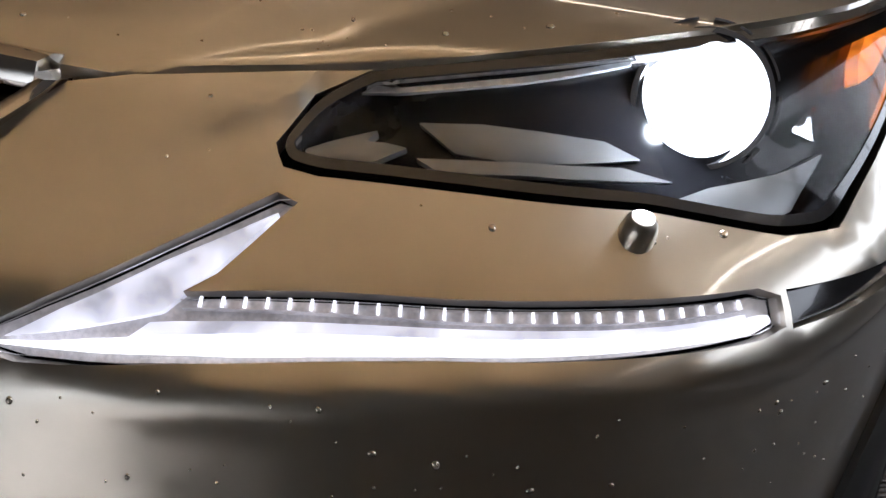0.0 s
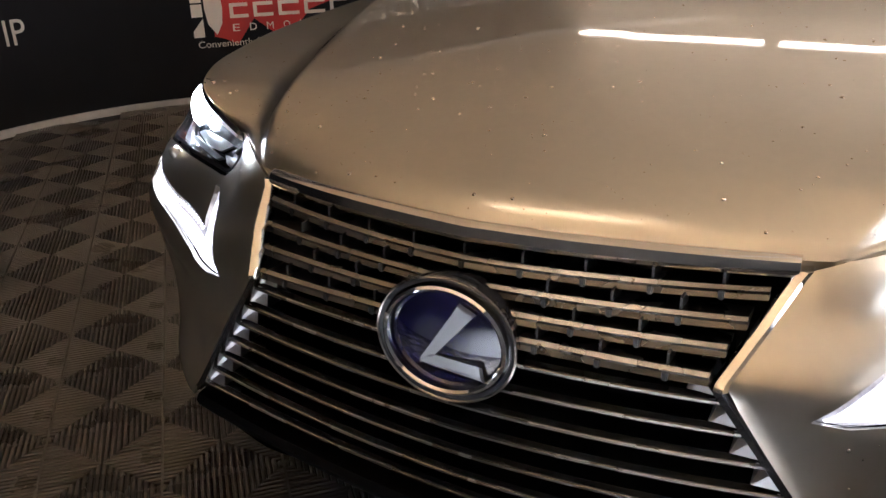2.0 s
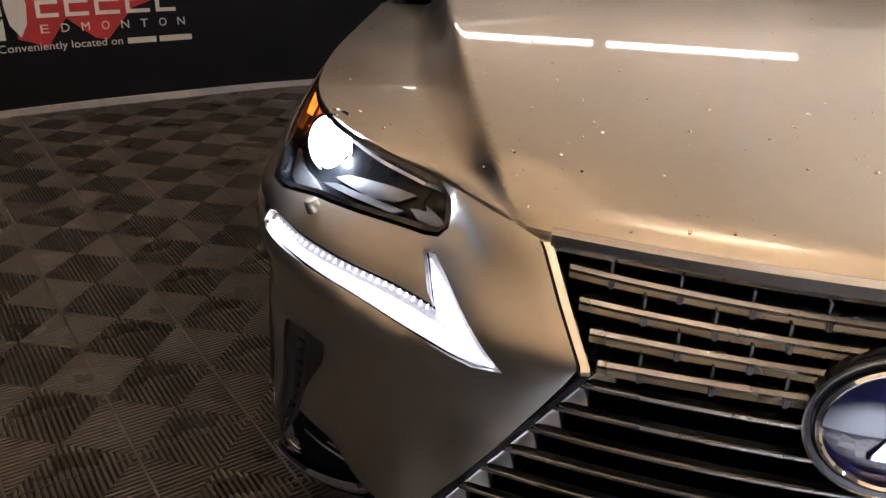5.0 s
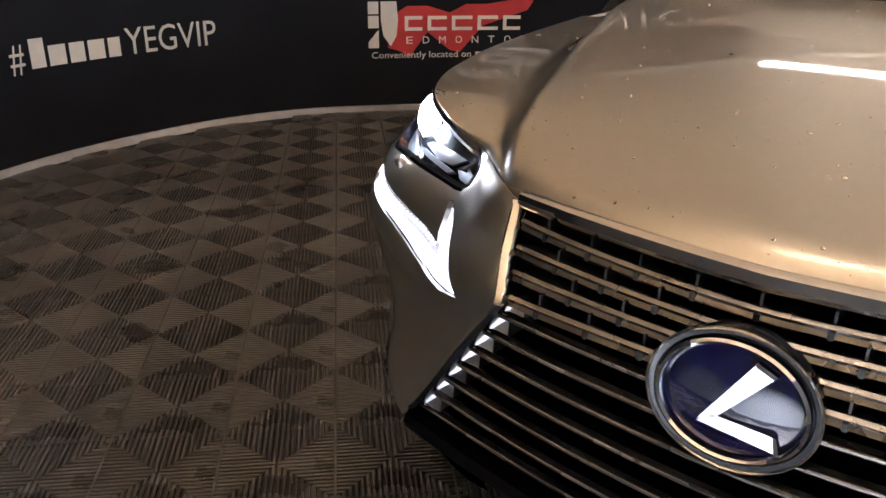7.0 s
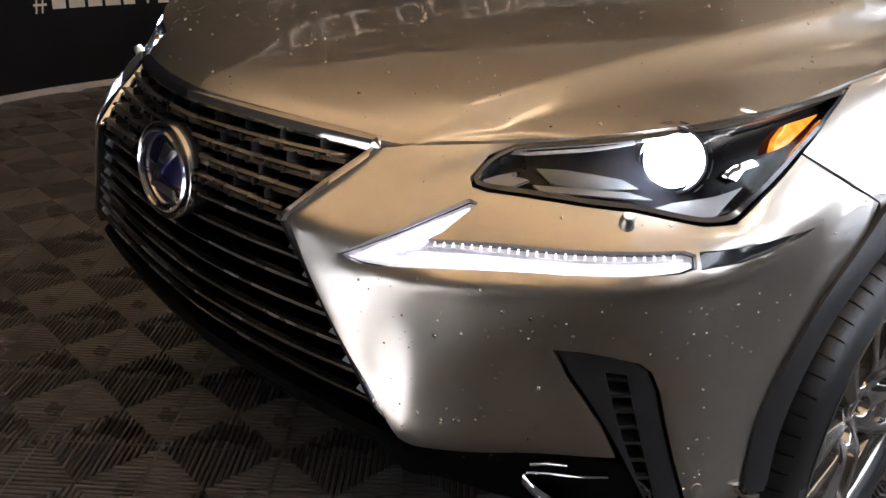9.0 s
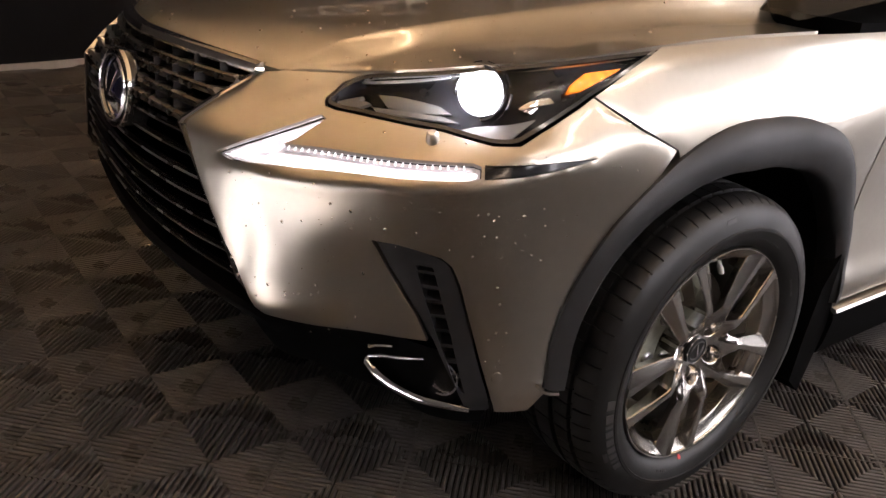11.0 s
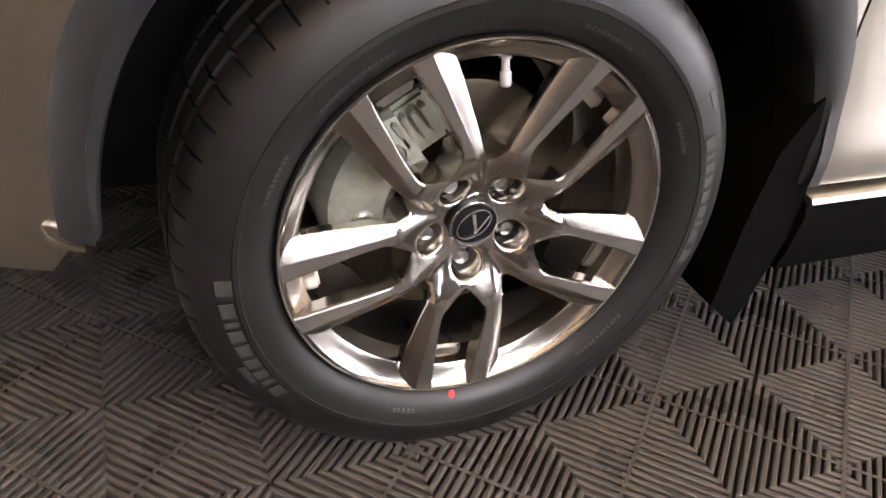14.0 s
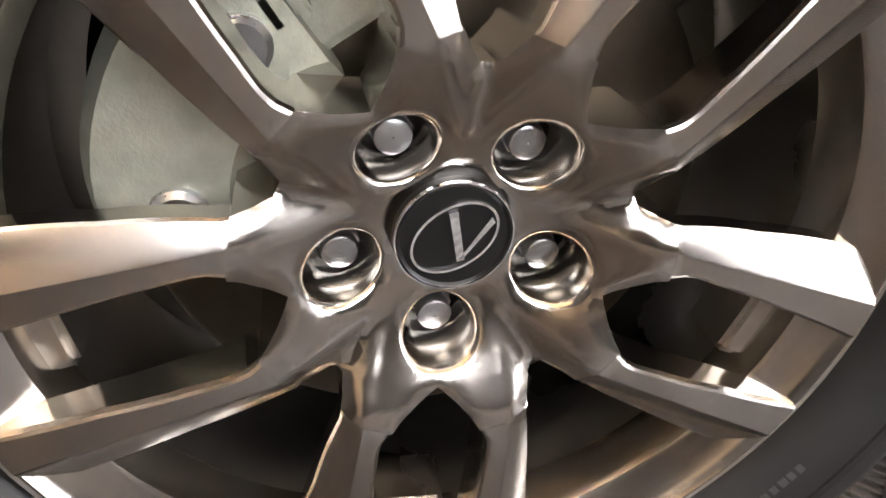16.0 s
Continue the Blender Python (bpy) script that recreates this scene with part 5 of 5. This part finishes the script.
wheel = build_wheel()
copy_thing(wheel, Matrix.Translation((FACE_X, REAR_Y, HUB_Z)))
copy_thing(wheel, Matrix.Translation((-FACE_X, AXLE_Y, HUB_Z)) @ Matrix.Rotation(math.pi, 4, "Z"))
copy_thing(wheel, Matrix.Translation((-FACE_X, REAR_Y, HUB_Z)) @ Matrix.Rotation(math.pi, 4, "Z"))

brake = thing("brake", "bare metal brake disc with a cast grey caliper behind the wheel", "brake", at=(0.80, AXLE_Y, HUB_Z))
bput = lambda h, r, g: (0.80 + h, AXLE_Y + r * math.cos(g), HUB_Z + r * math.sin(g))
Solid().lathe([(.030, .035), (.030, .075), (.012, .080), (.010, .160), (.008, .164), (-.014, .164), (-.016, .08), (-.02, .04)][::-1], 72, bput).make("brake_disc", DISC, brake, "tan-tinted bare brake disc")
Solid().lathe([(.034, .0004), (.034, .034), (.030, .036)], 40, bput).make("hub", STEEL, brake)
cal = Solid()
m = Matrix.Translation((0.80, AXLE_Y, HUB_Z)) @ Matrix.Rotation(radians(158), 4, "X")
n = 16
for d in np.linspace(-32, 32, n):
    for r, h in ((.098, .018), (.098, .034), (.112, .046), (.150, .046), (.178, .036), (.186, .014), (.186, -.05), (.17, -.05)):
        a, b = polar(r - .010 * abs(d / 32) ** 3, d + 158)
        cal.v.append((0.80 + h, AXLE_Y + a, HUB_Z + b))
cal.f = [(i * 8 + a, i * 8 + (a + 1) % 8, i * 8 + 8 + (a + 1) % 8, i * 8 + 8 + a) for i in range(n - 1) for a in range(8)] + [tuple(range(7, -1, -1)), tuple(range(n * 8 - 8, n * 8))]
cp = cal.make("caliper", CALIPER, brake, "rough cast grey-green caliper")
for d in (138, 178):
    a, b = polar(.135, d)
    Solid().lathe([(.03, .016), (.050, .015), (.053, .012), (.053, .0005)], 20, lambda h, r, g, a=a, b=b: (0.80 + h, AXLE_Y + a + r * math.cos(g), HUB_Z + b + r * math.sin(g))).make("guide_boss", STEEL, cp)
m = Matrix.Translation((0.80, AXLE_Y, HUB_Z)) @ Matrix.Rotation(radians(124), 4, "X")
carrier = Solid().box((.0, .10, -.04), (.030, .175, .036), m, .006).make("pad_carrier", CALIPER, brake, "pale cast pad carrier")
for i in range(5):
    Solid().box((.02, .125, -.03 + i * .013), (.046, .165, -.022 + i * .013), m, .002).make("carrier_rib", CALIPER, carrier)
m = Matrix.Translation((0.78, AXLE_Y, HUB_Z))
Solid().box((-.10, -.03, -.10), (-.03, .03, .16), m, .01).make("knuckle", LINER, brake, "dark steering knuckle")

# ---- banners on the wall ----
_T = np.gradient(WALL_LINE, axis=0)
_L = np.r_[0, np.cumsum(np.linalg.norm(np.diff(WALL_LINE, axis=0), axis=1))]


def on_wall(s, z, out=0.004):
    """A place s metres along the wall line."""
    x, y = np.interp(s, _L, WALL_LINE[:, 0]), np.interp(s, _L, WALL_LINE[:, 1])
    tx, ty = np.interp(s, _L, _T[:, 0]), np.interp(s, _L, _T[:, 1])
    h = math.hypot(tx, ty)
    return (x + ty / h * out, y - tx / h * out, z)


def wall_at(x, y):
    return float(_L[np.argmin((WALL_LINE[:, 0] - x) ** 2 + (WALL_LINE[:, 1] - y) ** 2)])


def wall_bar(pts, name, mat, parent, out=0.004):
    """A flat printed shape on the wall, from (along, height) corners."""
    v, f, _ = fill(pts, [], 0.06)
    return part(name, [on_wall(a, b, out) for a, b in v], f, mat, parent, "", 0)


def letter_mesh(text):
    """The built-in font's outline of a text, filled, as one clean mesh."""
    cu = bpy.data.curves.new("letter", "FONT")
    cu.body, cu.size, cu.resolution_u = text, 1.0, 3
    tmp = bpy.data.objects.new("letter", cu)
    me = bpy.data.meshes.new_from_object(tmp)
    bpy.data.objects.remove(tmp)
    bm = bmesh.new()
    bm.from_mesh(me)
    bmesh.ops.remove_doubles(bm, verts=bm.verts, dist=1e-4)
    bm.to_mesh(me)
    bm.free()
    return me


def wall_words(text, s0, z0, height, width, name, parent, mat=CREAM, out=0.005, single=True):
    """Lettering laid along the wall in the built-in font, fitted to a width; single: each letter on its own."""
    span = lambda me: (min(v.co.x for v in me.vertices), max(v.co.x for v in me.vertices))
    lo, hi = span(letter_mesh(text))
    kx, ky = width / (hi - lo), height / 0.73
    for i, ch in enumerate(text if single else (text,)):
        if ch == " ":
            continue
        me = letter_mesh(ch)
        shift = span(letter_mesh(text[: i + 1]))[1] - span(me)[1] if single else 0.0
        for v in me.vertices:
            v.co = Vector(on_wall(s0 + (v.co.x + shift - lo) * kx, z0 + v.co.y * ky, out))
        me.materials.append(mat)
        ob = new(name, me)
        ob.parent = parent


sA = wall_at(-4.05, 1.06)
sign_a = thing("wall_sign", "cream hashtag lettering printed on the black wall", "sign")
wall_words("#", sA, .497, .155, .085, "hash_mark", sign_a)
d = sA + .12
for wd, hh in ((.085, .15), (.10, .105), (.09, .105), (.10, .105), (.075, .105)):
    wall_bar([(d, .499), (d + wd, .499), (d + wd, .499 + hh), (d, .499 + hh)], "brand_bar", CREAM, sign_a)
    d += wd + .022
wall_words("YEGVIP", d + .01, .499, .155, sA + 1.27 - d, "letter", sign_a)

sB = wall_at(-3.65, 3.28)
sign_b = thing("wall_banner", "black banner print with a red bow shape and cream lettering", "banner")
U = 1.13
wall_bar([(sB + .20 * U / 1.13, .40), (sB + .28, .36), (sB + .40, .52), (sB + .55, .40), (sB + .62, .385), (sB + .78, .56), (sB + 1.08, .66), (sB + 1.12, .72), (sB + 1.06, .74), (sB + .80, .70), (sB + .66, .70), (sB + .55, .645), (sB + .40, .69), (sB + .26, .69), (sB + .15, .62), (sB + .13, .42)], "red_shape", RED, sign_b, .003)
wall_bar([(sB + .00, .55), (sB + .07, .55), (sB + .07, .63), (sB + .0, .63)], "logo_block", CREAM, sign_b)
wall_bar([(sB + .00, .64), (sB + .07, .64), (sB + .07, .72), (sB + .0, .72)], "logo_block", CREAM, sign_b)
wall_bar([(sB + .00, .42), (sB + .07, .42), (sB + .07, .54), (sB + .0, .46)], "logo_block", CREAM, sign_b)
wall_bar([(sB + .085, .72), (sB + .19, .72), (sB + .20, .60), (sB + .19, .50), (sB + .15, .43), (sB + .10, .50), (sB + .085, .60)], "logo_leaf", CREAM, sign_b)
d = sB + .245
for wd in (.12, .13, .14, .14, .12):
    wall_bar([(d, .530), (d + wd, .530), (d + wd, .552), (d, .552)], "brand_bar", CREAM, sign_b)
    wall_bar([(d, .602), (d + wd, .602), (d + wd, .625), (d, .625)], "brand_bar", CREAM, sign_b)
    wall_bar([(d, .552), (d + .024, .552), (d + .024, .602), (d, .602)], "brand_bar", CREAM, sign_b)
    d += wd + .035
d = sB + .255
for ch in "EDMONTON":
    wall_words(ch, d, .445, .05, .045, "letter", sign_b)
    d += .112
wall_words("Conveniently located on", sB + .02, .352, .045, .68, "small_print", sign_b, single=False)
for k, wd in enumerate((.17, .20)):
    wall_bar([(sB + .73 + k * .19, .352), (sB + .73 + k * .19 + wd, .352), (sB + .73 + k * .19 + wd, .386), (sB + .73 + k * .19, .386)], "address_bar", CREAM, sign_b)

# large print high on the wall, over a smaller line
sC = wall_at(-4.08, 1.9)
sign_c = thing("wall_print", "large cream lettering high on the black wall", "sign")
d = sC + .10
for wd in (.17, .18, .19, .19, .17):
    wall_bar([(d, 2.50), (d + wd, 2.50), (d + wd, 2.54), (d + .05, 2.54), (d + .05, 2.68), (d + wd, 2.68), (d + wd, 2.72), (d, 2.72)], "brand_bar", CREAM, sign_c)
    d += wd + .07
wall_words("OF EDMONTON", d + .12, 2.50, .22, 2.40, "letter", sign_c)
wall_words("Conveniently located on", sC + .5, 2.22, .10, 1.7, "small_print", sign_c, single=False)
for k, wd in enumerate((.42, .50)):
    wall_bar([(sC + 2.3 + k * .48, 2.22), (sC + 2.3 + k * .48 + wd, 2.22), (sC + 2.3 + k * .48 + wd, 2.30), (sC + 2.3 + k * .48, 2.30)], "address_bar", CREAM, sign_c)

# ---- water drops ----
rng = random.Random(7)


def drop_field(places, name, label):
    """Many small flat domes of water on the paint."""
    s = Solid()
    for p, n in places:
        n = Vector(n).normalized()
        u = n.orthogonal().normalized()
        v = n.cross(u)
        r = .0008 + .0022 * rng.random() ** 4
        st, an = 1 + .5 * rng.random(), rng.random() * 6.28
        vs = []
        for q, h in ((1.0, -.0002), (.86, .30), (.5, .50)):
            for k in range(8):
                w = k * math.pi / 4
                a, b = q * r * st * math.cos(w), q * r * math.sin(w)
                vs.append(Vector(p) + u * (a * math.cos(an) - b * math.sin(an)) + v * (a * math.sin(an) + b * math.cos(an)) + n * (h * r if h > 0 else h))
        vs.append(Vector(p) + n * .55 * r)
        fs = [(i * 8 + k, i * 8 + (k + 1) % 8, i * 8 + 8 + (k + 1) % 8, i * 8 + 8 + k) for i in (0, 1) for k in range(8)] + [(16 + k, 16 + (k + 1) % 8, 24) for k in range(8)]
        s.add(vs, fs)
    ob = s.make(name, WATER, None, "", 80)
    ob.visible_shadow = False
    tagged(ob, label, "water", kind="stuff")


spots = []
while len(spots) < 440:
    u, v = rng.uniform(-.97, .97), rng.uniform(.02, .97)
    p = hood_at(u, v)
    n = np.cross(hood_at(u + .01, v) - hood_at(u - .01, v), hood_at(u, v + .01) - hood_at(u, v - .01))
    spots.append((p, n))
drop_field(spots, "hood_drops", "scattered clear water drops on the champagne hood")
spots = []
while len(spots) < 140:
    p, z = rng.uniform(.36, 1.9), rng.uniform(.42, .90)
    if p > 1.02 and math.hypot(skin(p, z)[1] - AXLE_Y, z - HUB_Z) < .56 or .73 < p < .96 and z < .66 or .41 < p < 1.12 and .75 < z < .835 or z > .845 and .56 < p < 1.4 or p < .62 and z < .52 or p < .46:
        continue
    spots.append((skin(p, z, .0002), skin_normal(p, z)))
drop_field(spots, "flank_drops", "scattered clear water drops on the bumper and fender")

# ---- floor tiles ----
PITCH = 0.2865
ORG = np.array((0.905, 1.272))
U1, U2 = np.array((math.cos(radians(45)), math.sin(radians(45)))), np.array((-math.sin(radians(45)), math.cos(radians(45))))


def tile_mesh(name, ribs, low=False):
    """A ribbed tile whose chevrons ring its four corners."""
    s = Solid()
    h, g, half = 0.0, -0.009, PITCH / 2
    pitch = half / ribs
    wd = pitch * 0.30
    for cx, cy, fx, fy in ((0, 0, 1, 1), (PITCH, 0, -1, 1), (0, PITCH, 1, -1), (PITCH, PITCH, -1, -1)):
        for k in range(ribs):
            q = (k + .5) * pitch
            for swap in (0, 1):
                a = [(q - wd, 0.002), (q + wd, 0.002), (q + wd, q + wd), (q - wd, q - wd)]
                if swap:
                    a = [(y, x) for x, y in a]
                a = [(cx + fx * x, cy + fy * y) for x, y in a]
                area = sum(p[0] * r[1] - r[0] * p[1] for p, r in zip(a, a[1:] + a[:1]))
                if area < 0:
                    a = a[::-1]
                axis = 1 if swap else 0
                mid = (cx, cy)[axis] + (fx, fy)[axis] * q

                def rib_ring(keep, z):
                    ring = []
                    for x, y in a:
                        c = [x, y]
                        c[axis] = mid + (c[axis] - mid) * keep
                        ring.append((c[0], c[1], z))
                    return ring
                fs = [(8, 9, 10, 11)] + [(k4 + i, k4 + (i + 1) % 4, k4 + (i + 1) % 4 + 4, k4 + i + 4) for k4 in (0, 4) for i in range(4)]
                s.add(rib_ring(1.25, g) + rib_ring(1.0, h - .0016) + rib_ring(.5, h), fs)
    e = -0.0021
    for a, b in (((0, 0), (PITCH, 0.0036)), ((0, 0), (0.0036, PITCH))):
        s.add([(a[0] + e, a[1] + e, h + .0006), (b[0], a[1] + e, h + .0006), (b[0], b[1], h + .0006), (a[0] + e, b[1], h + .0006)], [(0, 1, 2, 3)])
    me = bpy.data.meshes.new(name)
    me.from_pydata(s.v, [], s.f)
    me.materials.append(TILE)
    return me, s


tile = tile_mesh("tile", 10)[0]
_, far_solid = tile_mesh("tile_far", 10)
spots = []
for i in range(-30, 31):
    for j in range(-30, 31):
        o = ORG + i * PITCH * U1 + j * PITCH * U2
        c = o + (U1 + U2) * PITCH / 2
        if -4.3 < c[0] < 4.62 and -1.72 < c[1] < 5.4 and not (c[0] > 1.13 and c[1] > 2.73):
            k = np.argmin(np.hypot(WALL_LINE[:, 0] - c[0], WALL_LINE[:, 1] - c[1]))
            wall_n = np.array((np.gradient(WALL_LINE, axis=0)[k][1], -np.gradient(WALL_LINE, axis=0)[k][0]))
            if (c - WALL_LINE[k]) @ wall_n > 0.0:
                spots.append((math.hypot(c[0] - 1.0, c[1] - 1.0), o))
spots.sort(key=lambda q: q[0])
for _, o in spots[:300]:
    t = new("tile", tile)
    t.parent = floor
    t.matrix_basis = Matrix.Translation((o[0], o[1], 0)) @ Matrix.Rotation(radians(45), 4, "Z")
rest = Solid()
for _, o in spots[300:]:
    rest.add([(o[0] + x * U1[0] + y * U2[0], o[1] + x * U1[1] + y * U2[1], z) for x, y, z in far_solid.v], far_solid.f)
me = bpy.data.meshes.new("tile_field")
me.from_pydata(rest.v, [], rest.f)
me.materials.append(TILE)
fld = new("tile_field", me)
fld.parent = floor
tagged(fld, "more of the same ribbed tiles", kind="stuff")
